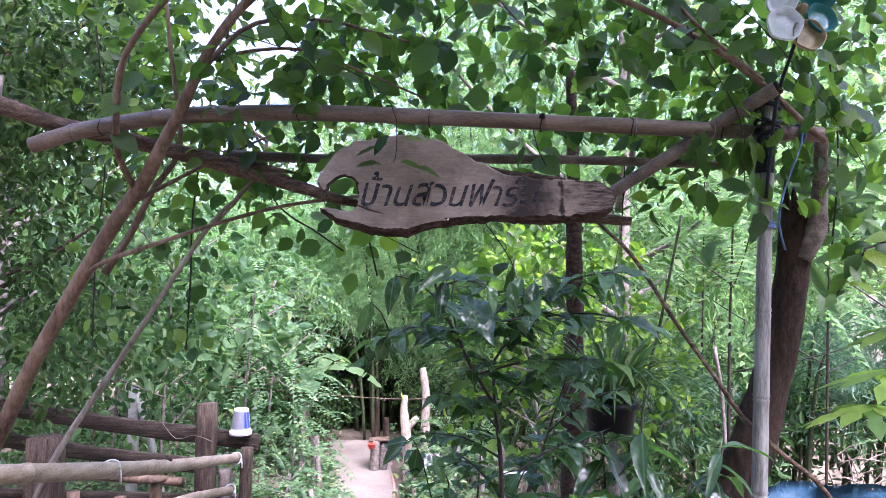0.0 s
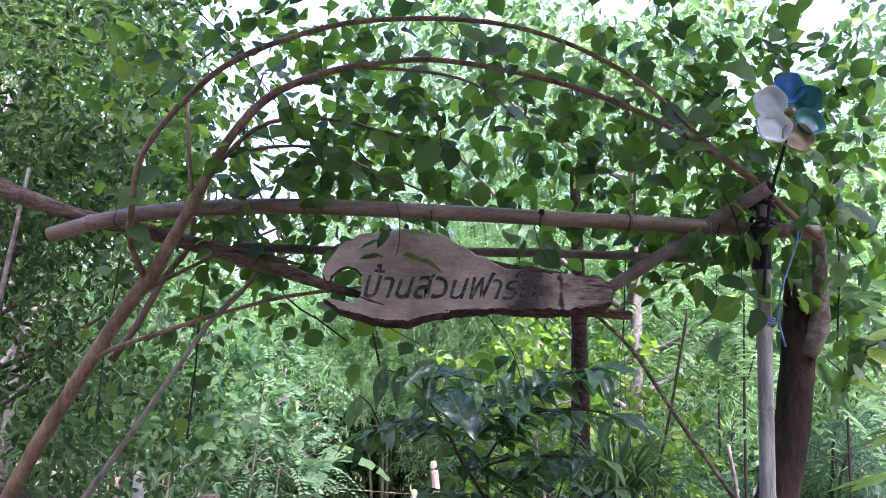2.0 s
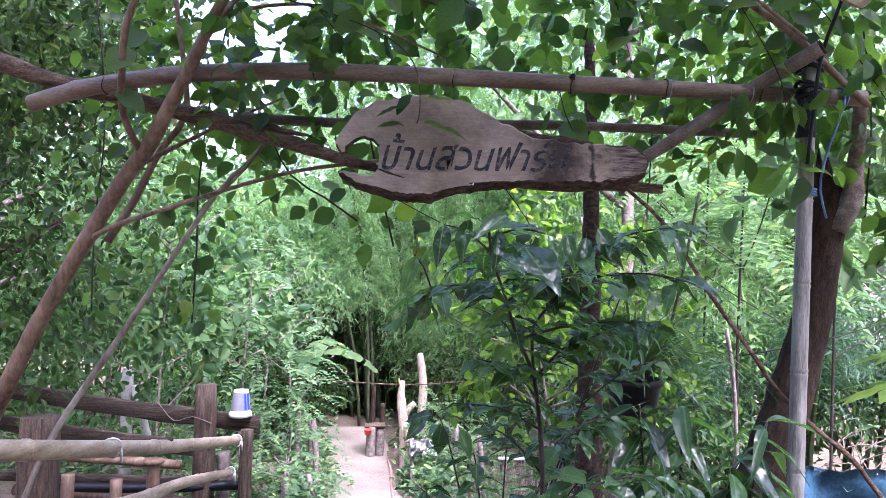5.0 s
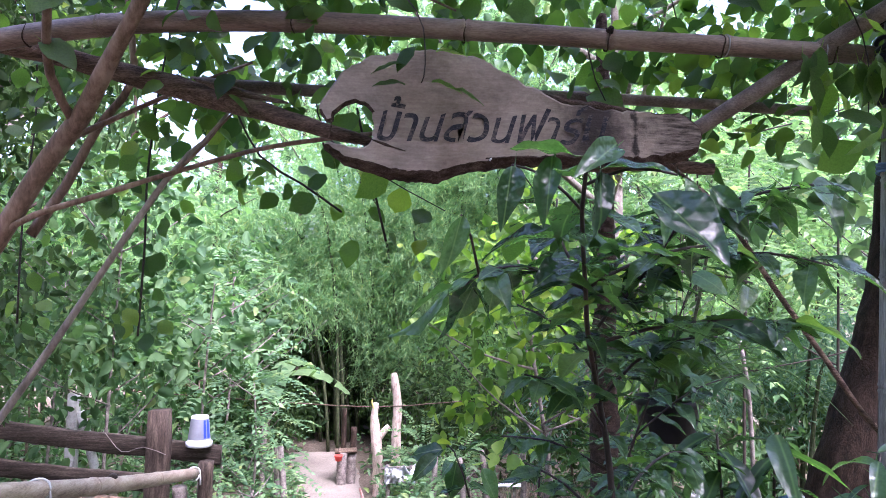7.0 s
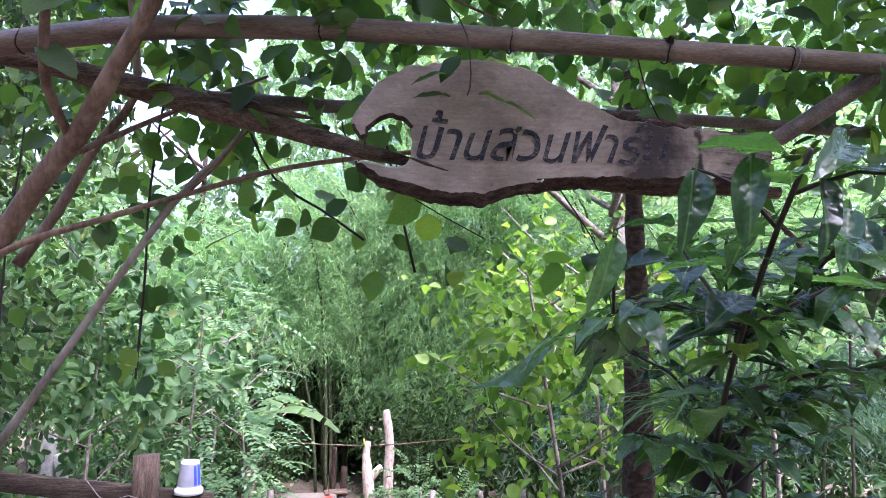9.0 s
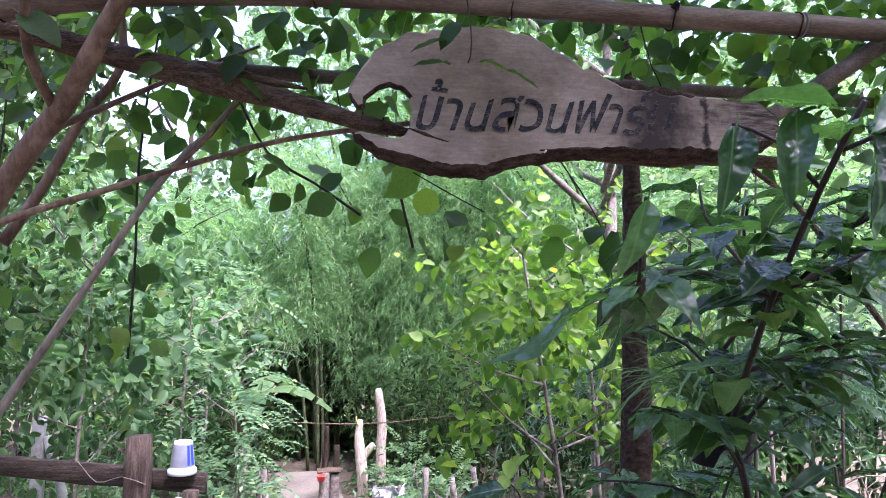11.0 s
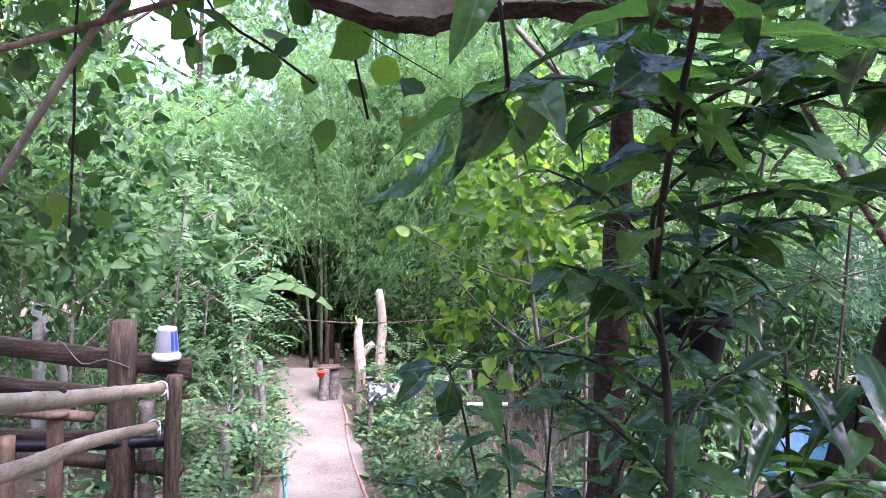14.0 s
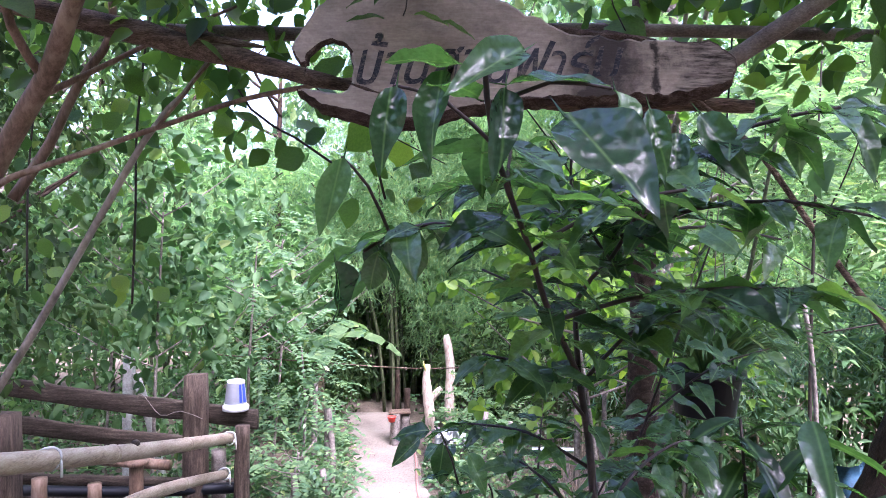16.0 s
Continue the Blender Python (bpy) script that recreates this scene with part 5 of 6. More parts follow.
part("cable", tube([(-4.2, 10.4, -0.05), (-2.0, 10.1, -0.12), (-0.5, 9.8, -0.12), (0.6, 10.2, -0.1), (2.0, 10.5, -0.08)], 0.008, 5, 0.3), M["log"], line)
stand = thing("stump_stand", (-0.95, 10.2, -1.2), "grey weathered stump stand at the end of the path", "stump")
for dx, dy, h, r in ((0, 0, 0.42, 0.075), (0.12, 0.05, 0.38, 0.065), (0.0, 0.16, 0.95, 0.035), (0.13, 0.2, 0.7, 0.045)):
    part("post", tube([(-0.95 + dx, 10.2 + dy, -1.35), (-0.94 + dx, 10.2 + dy, -1.2 + h)], [r, r * 0.9], 10, 0.1, 0.15), M["stump"] if r < 0.05 else M["grey_bark"], stand)
part("top", board((-1.04, 10.22, -0.78), (-0.76, 10.26, -0.77), 0.035, 0.18, 4), M["log"], stand)
bowl = thing("red_bowl", (-1.0, 10.2, -0.66), "red plastic feeding bowl hanging over a stump", "bowl")
part("bowl", lathe([(0.015, 0.0), (0.04, 0.008), (0.054, 0.068), (0.059, 0.068), (0.059, 0.077), (0.049, 0.072), (0.015, 0.062)], 16, (-0.98, 10.06, -0.87)), M["red_plastic"], bowl)
part("cord", tube([(-0.98, 10.06, -0.79), (-0.98, 10.06, -0.3), (-0.96, 9.95, -0.12)], 0.003, 5, 0.2), M["pole"], bowl)
for name, lab, side, off, mat, y0, y1 in (("garden_hose", "pale blue garden hose along the path edge", -1, 0.02, "hose", 4.5, 8.2), ("red_hose", "dusty red hose along the path edge", 1, -0.06, "red_hose", 4.0, 10.0)):
    pts = []
    for i in range(24):
        y = y0 + (y1 - y0) * i / 23
        c, h = path_middle(y)
        x = c + side * h * 0.88 + off + 0.03 * math.sin(y * 2.1)
        pts.append((x, y, G(x, y) + 0.022))
    ho = thing(name, pts[0], lab, "hose")
    part("hose", tube(pts, 0.016, 7, 0.12), M[mat], ho)
for k, (x, y, h) in enumerate(((-1.35, 7.9, 1.0), (-1.5, 8.4, 0.9), (-1.75, 8.9, 1.1), (-1.28, 7.3, 0.6), (-1.42, 6.7, 0.75), (0.15, 8.4, 0.9), (0.75, 8.8, 0.8), (1.15, 8.6, 0.9), (1.5, 9.0, 1.0), (0.45, 8.2, 0.85), (2.0, 8.6, 1.0))):
    st = thing("wooden_stake", (x, y, G(x, y)), "thin grey wooden stake standing in the ground", "stake", "garden stakes")
    part("stake", tube([(x, y, G(x, y) - 0.1), (x + 0.02, y, G(x, y) + h * 0.5), (x + 0.03 * (k % 3 - 1), y, G(x, y) + h)], [0.035, 0.033, 0.028], 8, 0.15, 0.1), M["grey_bark"], st)
rack = thing("white_rack", (0.85, 8.3, -1.2), "small white painted wooden rack", "rack")
for dx in (0.0, 0.3):
    part("leg", square_post(0.72 + dx, 8.3, -1.3, -0.64, 0.035, 5), M["grey_bark"], rack)
part("bar", board((0.66, 8.27, -0.65), (1.08, 8.27, -0.64), 0.03, 0.04, 6), M["white_plastic"], rack)


def rag(name, x, y, z, w, mat, label, cat, seed):
    bm = bmesh.new()
    n = 14
    g = [[bm.verts.new((x + w * (i / n - 0.5), y + 0.12 * noise.noise(Vector((i * 0.5, j * 0.5, seed))), z + 0.5 * w * (j / n - 0.5) + 0.08 * noise.noise(Vector((i * 0.4, j * 0.4, seed + 5))))) for j in range(n + 1)] for i in range(n + 1)]
    for i in range(n):
        for j in range(n):
            bm.faces.new((g[i][j], g[i + 1][j], g[i + 1][j + 1], g[i][j + 1]))
    bmesh.ops.solidify(bm, geom=bm.faces[:], thickness=0.01)
    t = thing(name, (x, y, z - 0.3 * w), label, cat)
    part("cloth", bm, mat, t)


rag("white_sack", -0.19, 8.6, -0.64, 0.34, M["white_plastic"], "crumpled white plastic sack on a plant support", "sack", 2)
frame_stand = thing("plant_support", (-0.19, 8.68, G(-0.19, 8.68)), "rough stick frame holding up a sack", "support")
for dx in (-0.14, 0.12):
    part("stick", tube([(-0.19 + dx, 8.68, G(-0.19, 8.68) - 0.1), (-0.18 + dx, 8.67, -0.9), (-0.19 + dx, 8.67, -0.55)], [0.026, 0.024, 0.02], 8, 0.1, 0.1), M["grey_bark"], frame_stand)
part("crossbar", tube([(-0.4, 8.69, -0.6), (-0.19, 8.69, -0.58), (0.02, 8.69, -0.59)], 0.016, 7, 0.08, 0.1), M["grey_bark"], frame_stand)


def net_sheet(seed, x0, x1, y, z0, z1, mat):
    bm = bmesh.new()
    n, m = 40, 10
    g = []
    for i in range(n + 1):
        row = []
        for j in range(m + 1):
            x = x0 + (x1 - x0) * i / n
            h = z0 + (z1 - z0) * j / m * (1 + 0.25 * noise.noise(Vector((x * 1.5, seed, 0))))
            row.append(bm.verts.new((x, y + 0.25 * noise.noise(Vector((x * 1.8, h * 2, seed))) + 0.1 * noise.noise(Vector((x * 6, h * 6, seed))), h)))
        g.append(row)
    for i in range(n):
        for j in range(m):
            bm.faces.new((g[i][j], g[i + 1][j], g[i + 1][j + 1], g[i][j + 1]))
    bmesh.ops.solidify(bm, geom=bm.faces[:], thickness=0.008)
    return bm


net = thing("blue_net", (3.6, 6.6, -1.1), "crumpled blue plastic netting along the ground", "netting")
part("sheet", net_sheet(1, 2.9, 5.8, 6.6, -1.25, -0.2, M["net"]), M["net"], net)
net2 = thing("blue_net", (2.4, 7.2, -1.1), "crumpled blue plastic netting behind the plants", "netting")
part("sheet", net_sheet(7, 2.0, 2.6, 7.2, -1.25, -0.85, M["net"]), M["net"], net2)
pipe = thing("water_pipe", (1.75, 4.1, G(1.75, 4.1)), "pale blue plastic water pipe lying across low sticks", "pipe")
part("pipe", tube([(1.2, 4.2, 0.22), (1.34, 4.18, 0.24), (1.5, 4.08, 0.28), (1.62, 4.0, 0.3)], 0.013, 9, 0.1), M["hose"], pipe)
for x, y in ((1.24, 4.19), (1.58, 4.03)):
    part("support", tube([(x, y, -0.7), (x, y, 0.3)], 0.014, 6, 0.2), M["grey_bark"], pipe)


# ---- plants and woods ----
def tree_like(name, label, base, trunk_r, height, limbs, clouds, material, seed, lean=(0, 0), bark="grey_bark", category="tree", group=""):
    t = thing(name, (base[0], base[1], G(*base)), label, category, group)
    z = G(*base)
    rng = random.Random(seed)
    top = (base[0] + lean[0], base[1] + lean[1], z + height)
    midp = (base[0] + lean[0] * 0.4 + rng.uniform(-0.08, 0.08), base[1] + lean[1] * 0.4, z + height * 0.5)
    if trunk_r:
        part("trunk", tube([(base[0], base[1], z - 0.15), midp, top], [trunk_r, trunk_r * 0.75, trunk_r * 0.35], 9, 0.15, 0.12, 5), M[bark], t)
        for i in range(limbs):
            u = rng.uniform(0.35, 0.95)
            p = Vector((base[0], base[1], z)).lerp(Vector(top), u)
            a = rng.uniform(0, 6.28)
            L = height * rng.uniform(0.25, 0.5) * (1.2 - u * 0.6)
            e = p + Vector((math.cos(a) * L, math.sin(a) * L, L * rng.uniform(0.3, 0.9)))
            part("limb", tube([p, p.lerp(e, 0.5) + Vector((0, 0, -0.05 * L)), e], [trunk_r * 0.45, trunk_r * 0.3, trunk_r * 0.1], 6, 0.15, 0.1), M[bark], t)
    if clouds:
        tagged(part("crown", stack(clouds), M[material], t), kind="stuff")
    return t


tree_like("dense_tree", "dense dark tree with small leaves and thin branches", (-4.2, 5.6), 0.07, 4.2, 12,
          [crown(41, (-3.6, 5.2, 2.2), (1.5, 1.0, 2.0), 400, 9, 0.4, 0.085, 0.46, OVAL, gaps=0.55, freq=1.5), thinned(crown(42, (-2.6, 4.6, 3.4), (1.3, 0.9, 1.0), 430, 9, 0.4, 0.085, 0.5, OVAL, gaps=0.35), (-1.4, 4.7, 3.3), (0.6, 1.2, 0.85), 0.85)], "dark_leaf", 41, bark="stump")
tree_like("dense_tree", "dense dark tree with small leaves overhanging the gateway", (-5.2, 7.6), 0.1, 6.0, 14,
          [crown(43, (-4.2, 7.2, 3.6), (2.4, 1.4, 2.6), 380, 9, 0.5, 0.12, 0.5, OVAL, gaps=0.45)], "dark_leaf", 42)
def fronds(seed, centre, radii, n, length, pairs, leaflet, ratio):
    """Feathery leaves: leaflets in pairs along arching ribs."""
    g = np.random.default_rng(seed)
    u = unit(g.normal(size=(n, 3)))
    p = np.array(centre) + u * g.random((n, 1)) ** 0.5 * np.array(radii)
    way = unit(u * np.array((1, 1, 0.4)) + g.normal(size=(n, 3)) * 0.4)
    side = unit(np.cross(way, np.array((0, 0, 1.0)) + g.normal(size=(n, 3)) * 0.25))
    pos, d = [], []
    for k in range(pairs):
        t = (k + 1) / pairs
        q = p + way * length * t + np.array((0, 0, -0.35 * length)) * t * t
        for s in (1, -1):
            pos.append(q)
            d.append(unit(side * s + way * 0.5))
    pos, d = np.concatenate(pos), np.concatenate(d)
    L = leaflet * g.uniform(0.8, 1.2, len(pos))
    return leaves(pos, d, np.array((0, -0.3, 1.0)) + g.normal(size=pos.shape) * 0.25, L, L * ratio, DIAMOND)


for i, (x, y, cx, cz, rx, rz, n, feather) in enumerate(((-2.7, 6.9, -2.6, 1.3, 1.1, 1.4, 150, 0), (-2.0, 7.4, -1.95, 0.9, 0.7, 1.4, 70, 1), (-1.75, 8.1, -1.7, 0.0, 0.5, 1.0, 60, 1), (-3.8, 8.2, -3.6, 0.9, 1.3, 2.0, 170, 0), (-2.3, 9.2, -2.2, 1.0, 0.8, 1.3, 110, 0), (-1.45, 7.0, -1.45, -0.55, 0.35, 0.5, 40, 1), (0.1, 9.3, 0.1, -0.7, 0.35, 0.5, 45, 1), (0.45, 8.6, 0.45, -0.75, 0.4, 0.5, 50, 1))):
    cloud = fronds(50 + i, (cx, y, cz), (rx, 0.5, rz), int(n * 1.25), 0.34, 8, 0.068, 0.5) if feather else crown(50 + i, (cx, y, cz), (rx, 0.8, rz), n, 8, 0.36, 0.12, 0.62, OVAL, gaps=0.5, freq=1.6)
    tree_like("sapling", "young plant with feathery blue-green leaves on thin pale stems" if feather else "young sapling with light green leaves on thin stems", (x, y), 0.018, cz + rz * 0.4 - G(x, y), 8, [cloud], ("bright_leaf" if x > -0.5 else "herb") if feather else "mid_leaf", 50 + i, (cx - x, 0), category="sapling")
for i, (x, y, cx, cz, rx, rz, n) in enumerate(((0.95, 5.4, 0.5, 1.3, 0.6, 0.8, 78), (1.35, 6.2, 1.1, 1.4, 0.8, 0.95, 85), (1.9, 7.4, 1.9, 0.9, 0.8, 0.8, 90))):
    tree_like("bright_bush", "bush with bright green heart-shaped leaves on thin stems", (x, y), 0.02, cz + rz * 0.6 - G(x, y), 9, [crown(60 + i, (cx, y, cz), (rx, 0.6, rz), n, 8, 0.3, 0.095, 0.78, OVAL, gaps=0.45, freq=1.9)], "bush_leaf", 60 + i, (cx - x, 0), category="bush")


def bamboo(name, label, seed, x0, x1, y0, y1, culms, height, per, leaf, lean_y=-1.2, foliage="bamboo_leaf", bare=-0.2, splay=1.0):
    t = thing(name, ((x0 + x1) / 2, (y0 + y1) / 2, -1.2), label, "bamboo")
    rng = random.Random(seed)
    g = np.random.default_rng(seed)
    P, D = [], []
    for i in range(culms):
        x, y = rng.uniform(x0, x1), rng.uniform(y0, y1)
        h = height * rng.uniform(0.6, 1.1) * (0.6 if -6.2 < x < -1.1 else 1.0)
        ex, ey = ((x - (x0 + x1) / 2) * 1.3 + rng.uniform(-1.2, 1.2)) * splay, lean_y * rng.uniform(0.3, 1.4)
        pts = [(x, y, -1.3), (x + ex * 0.1, y + ey * 0.1, h * 0.4 - 1.2), (x + ex * 0.4, y + ey * 0.4, h * 0.78 - 1.2), (x + ex * 0.9, y + ey * 0.9, h - 1.4)]
        part("culm", tube(pts, [0.03, 0.026, 0.018, 0.006], 6, 0.6), M["culm"], t)
        line, _ = spline(pts, 1.0, 0.2)
        for p in line:
            if p.z < (bare if p.x < -0.8 else -0.2):
                continue
            for _ in range(per if 0.4 < p.z < 3.6 else max(1, per // 2)):
                a = rng.uniform(0, 6.28)
                d = Vector((math.cos(a), math.sin(a) - 0.35, rng.uniform(-0.1, 0.7))).normalized()
                reach = rng.uniform(0.3, 0.9)
                for s in range(6):
                    u = (s + 1) / 6
                    P.append(p + d * reach * u + Vector((0, 0, -0.55 * reach * u * u)))
                    D.append(d * 0.6 + Vector((rng.gauss(0, 0.35), rng.gauss(0, 0.35), -0.9 * u)))
    P, D = np.array(P), unit(np.array(D))
    n = 5
    pos = np.repeat(P, n, 0) + g.normal(size=(len(P) * n, 3)) * 0.05
    way = unit(np.repeat(D, n, 0) + g.normal(size=(len(P) * n, 3)) * 0.55)
    L = leaf * g.uniform(0.6, 1.3, len(pos))
    tagged(part("leaves", leaves(pos, way, unit(g.normal(size=pos.shape) + np.array((0, -0.3, 0.5))), L, L * 0.105, BLADE), M[foliage], t), kind="stuff")


bamboo("bamboo_clump", "tall feathery green bamboo clump behind the path", 71, -1.5, 1.7, 11.7, 13.0, 48, 7.6, 10, 0.115, -0.35, bare=0.8)
bamboo("bamboo_clump", "tall feathery bamboo clump at the garden's far side", 72, 2.6, 6.5, 11.0, 13.0, 34, 7.0, 3, 0.2)
bamboo("bamboo_clump", "tall feathery bamboo clump behind saplings", 73, -8.5, -4.6, 11.0, 13.5, 30, 7.0, 3, 0.2)
bamboo("bamboo_thicket", "low thicket of drooping blue-green bamboo leaves, coloured as in shade", 74, 2.2, 5.8, 7.6, 9.0, 22, 2.7, 5, 0.15, -0.6, "shade_bamboo_leaf", splay=0.35)


# dark foliage added as a backing, so the hollow under the bamboo looks shaded
for i, (x, y, z, rx, rz, n) in enumerate(((-1.5, 13.3, -0.4, 1.1, 1.0, 300), (-1.6, 14.2, 0.4, 1.6, 1.9, 420), (1.0, 14.4, 0.6, 1.8, 2.2, 480), (3.6, 14.2, 0.6, 1.6, 2.0, 360), (-4.0, 14.6, 0.4, 1.6, 1.9, 360))):
    tree_like("dark_thicket", "dense dark green thicket added behind the bamboo to darken its hollow", (x, y), 0.05, z + 1.2 - G(x, y), 5, [crown(140 + i, (x, y, z), (rx, 0.8, rz), n, 9, 0.4, 0.16, 0.5, OVAL, gaps=0.15)], "dark_leaf", 140 + i, category="bush", bark="stump")
for i, (x, y, z, rx, rz, n) in enumerate(((2.4, 6.0, 2.1, 0.9, 1.0, 85), (3.6, 6.8, 2.6, 1.2, 1.1, 100), (4.9, 7.5, 2.5, 1.3, 1.2, 100), (3.0, 8.4, 2.8, 1.5, 1.6, 170))):
    tree_like("feathery_bush", "bright green bush with feathery compound leaves", (x, y), 0.016, z + 0.8 - G(x, y), 4, [fronds(80 + i, (x, y, z), (rx, 0.8, rz), n, 0.5, 9, 0.11, 0.42)], "bright_leaf", 80 + i, category="bush", bark="shrub_stem")
tree_like("broad_tree", "tree with large bright backlit leaves by the gateway", (3.5, 4.9), 0.018, 3.4, 4, [crown(90, (2.1, 3.9, 2.4), (0.7, 0.6, 0.8), 50, 7, 0.3, 0.13, 0.55, OVAL, gaps=0.3, freq=2)], "bright_leaf", 90, bark="shrub_stem")


def woods():
    """Far woods in a ring: uneven treetops, thinner towards the top."""
    g = np.random.default_rng(9)
    n = 145000
    a = g.uniform(0, 2 * np.pi, n)
    r = 16 + 9 * g.random(n) ** 1.2
    x, y = r * np.sin(a), 5 + r * np.cos(a)
    top = np.array([14.0 - 9.5 * math.exp(-((q if q < 3.2 else q - 6.283) + 0.36) ** 2 / 0.02) - 6.0 * math.exp(-((q - 0.52) ** 2) / 0.008) + 2.5 * noise.noise(Vector((math.sin(q) * 3, math.cos(q) * 3, 2))) + 2.5 * noise.noise(Vector((math.sin(q) * 11, math.cos(q) * 11, 5))) for q in a])
    z = -1.3 + (top + 1.3) * g.random(n) ** 0.85
    pos = np.stack([x, y, z], 1)
    keep = np.array([noise.noise(Vector(p) * 0.55) + 0.6 * noise.noise(Vector(p) * 1.4) for p in pos]) > -0.18
    pos = pos[keep]
    m = len(pos)
    L = 0.34 * g.uniform(0.6, 1.4, m)
    return leaves(pos, unit(g.normal(size=(m, 3)) + np.array((0, 0, -0.4))), unit(g.normal(size=(m, 3)) + np.array((0, 0, 0.7))), L, L * 0.62, PLAIN)


tagged(part("woods", woods(), M["far_leaf"], None), "dense green woods all around the garden", "woods", kind="stuff")
for i in range(16):
    a = -1.0 + i * 0.135
    x, y = 17 * math.sin(a), 5 + 17 * math.cos(a)
    tree_like("forest_tree", "tall slim forest tree trunk in the far woods", (x, y), 0.12, 8, 3, [], "far_leaf", 300 + i, group="far woods", bark="stump")


def weeds(seed, n, box, size, avoid=0.0):
    g = np.random.default_rng(seed)
    rng = random.Random(seed)
    pos, way, L = [], [], []
    while len(pos) < n * 7:
        x, y = rng.uniform(box[0], box[1]), rng.uniform(box[2], box[3])
        c, h = path_middle(max(2.3, y))
        if abs(x - c) < h + avoid or (0.2 < x < 2.4 and 7.6 < y < 9.8 and rng.random() < 0.85):
            continue
        if (x < -1.2 and y < 5.9) or noise.noise(Vector((x * 0.8, y * 0.8, seed))) < -0.1:
            continue
        z, hgt = G(x, y), rng.uniform(0.05, 0.5) * size
        for k in range(7):
            pos.append((x + rng.gauss(0, 0.07), y + rng.gauss(0, 0.07), z + hgt * rng.random()))
            way.append((rng.gauss(0, 1), rng.gauss(0, 1), 0.4))
            L.append(0.09 * rng.uniform(0.6, 1.3))
    pos, way, L = np.array(pos), np.array(way), np.array(L)
    return leaves(pos, way, unit(g.normal(size=pos.shape) * 0.4 + np.array((0, 0, 1.0))), L, L * 0.5, OVAL)


tagged(part("weeds", stack([weeds(1, 1500, (-6, 5, 3.5, 12), 1.6, 0.04), weeds(2, 700, (-2.6, 0.9, 5.5, 10.5), 1.3, 0.02)]), M["herb"], None), "low green weeds and herbs growing on the soil", "weeds", kind="stuff")


def dry_grass():
    """Dry stalks standing in tufts at the edge of the clearing."""
    g = np.random.default_rng(17)
    cx, cy = g.uniform(-0.1, 2.2, 150), g.uniform(7.4, 9.6, 150)
    cx, cy = np.repeat(cx, 9) + g.normal(size=1350) * 0.05, np.repeat(cy, 9) + g.normal(size=1350) * 0.05
    pos = np.stack([cx, cy, [G(a, b) - 0.01 for a, b in zip(cx, cy)]], 1)
    way = unit(g.normal(size=pos.shape) * np.array((0.45, 0.45, 0.1)) + np.array((0, 0, 1.0)))
    L = g.uniform(0.15, 0.48, len(pos))
    return leaves(pos, way, g.normal(size=pos.shape) + np.array((0, -1.0, 0)), L, L * 0 + 0.012, BLADE)


tagged(part("dry_grass", dry_grass(), M["straw"], None), "dry straw-coloured grass tufts on the sandy clearing", "dry grass", kind="stuff")


def fallen():
    g = np.random.default_rng(4)
    n = 1500
    x, y = g.uniform(-5, 5, n), g.uniform(2.5, 13, n)
    pos = np.stack([x, y, [G(a, b) + 0.03 for a, b in zip(x, y)]], 1)
    L = g.uniform(0.03, 0.08, n)
    L[np.abs(x - np.array([path_middle(max(2.3, q))[0] for q in y])) < 0.4] *= 0.25
    return leaves(pos, unit(g.normal(size=(n, 3)) * np.array((1, 1, 0.15))), g.normal(size=(n, 3)) * 0.25 + np.array((0, 0, 1.0)), L, L * 0.5, OVAL)


tagged(part("fallen_leaves", fallen(), M["litter"], None), "dry brown fallen leaves scattered on the soil", "leaf litter", kind="stuff")

# out of view: crowns added only to keep sun and sky off the gateway
tree_like("unseen_shade_tree", "unseen tree added over and behind the viewpoint to shade the entrance", (3.6, -2.2), 0.16, 5.5, 8,
          [crown(101, (0.7, 1.3, 5.2), (3.1, 2.7, 0.9), 1100, 9, 0.5, 0.18, 0.6, OVAL, gaps=0.2), crown(102, (0.0, -3.4, 3.0), (5.0, 1.6, 2.9), 1500, 9, 0.5, 0.18, 0.6, OVAL, gaps=0.2)], "dark_leaf", 101)
tree_like("tall_tree", "tall tree with bright backlit leaves behind the gateway", (1.9, 8.0), 0.09, 6.0, 9,
          [crown(103, (1.3, 7.6, 4.5), (2.4, 1.2, 1.5), 200, 9, 0.45, 0.15, 0.6, OVAL, gaps=0.45), crown(104, (1.2, 8.6, 5.9), (2.9, 1.0, 0.9), 140, 9, 0.45, 0.15, 0.6, OVAL, gaps=0.4)], "bright_leaf", 103)
tree_like("tall_tree", "tall tree with dark leaves at the garden's edge", (-6.0, 9.6), 0.1, 7.0, 9,
          [crown(105, (-5.4, 9.0, 5.0), (1.6, 1.3, 1.8), 300, 9, 0.5, 0.15, 0.55, OVAL, gaps=0.35)], "dark_leaf", 105)
tree_like("dense_tree", "tree with dense small dark green leaves beside the fence", (-4.5, 6.4), 0.06, 5.0, 9,
          [crown(106, (-3.7, 5.9, 3.3), (1.3, 0.8, 1.5), 260, 9, 0.35, 0.085, 0.5, OVAL, gaps=0.4, freq=1.5)], "dark_leaf", 106, (0.8, -0.4), bark="stump")
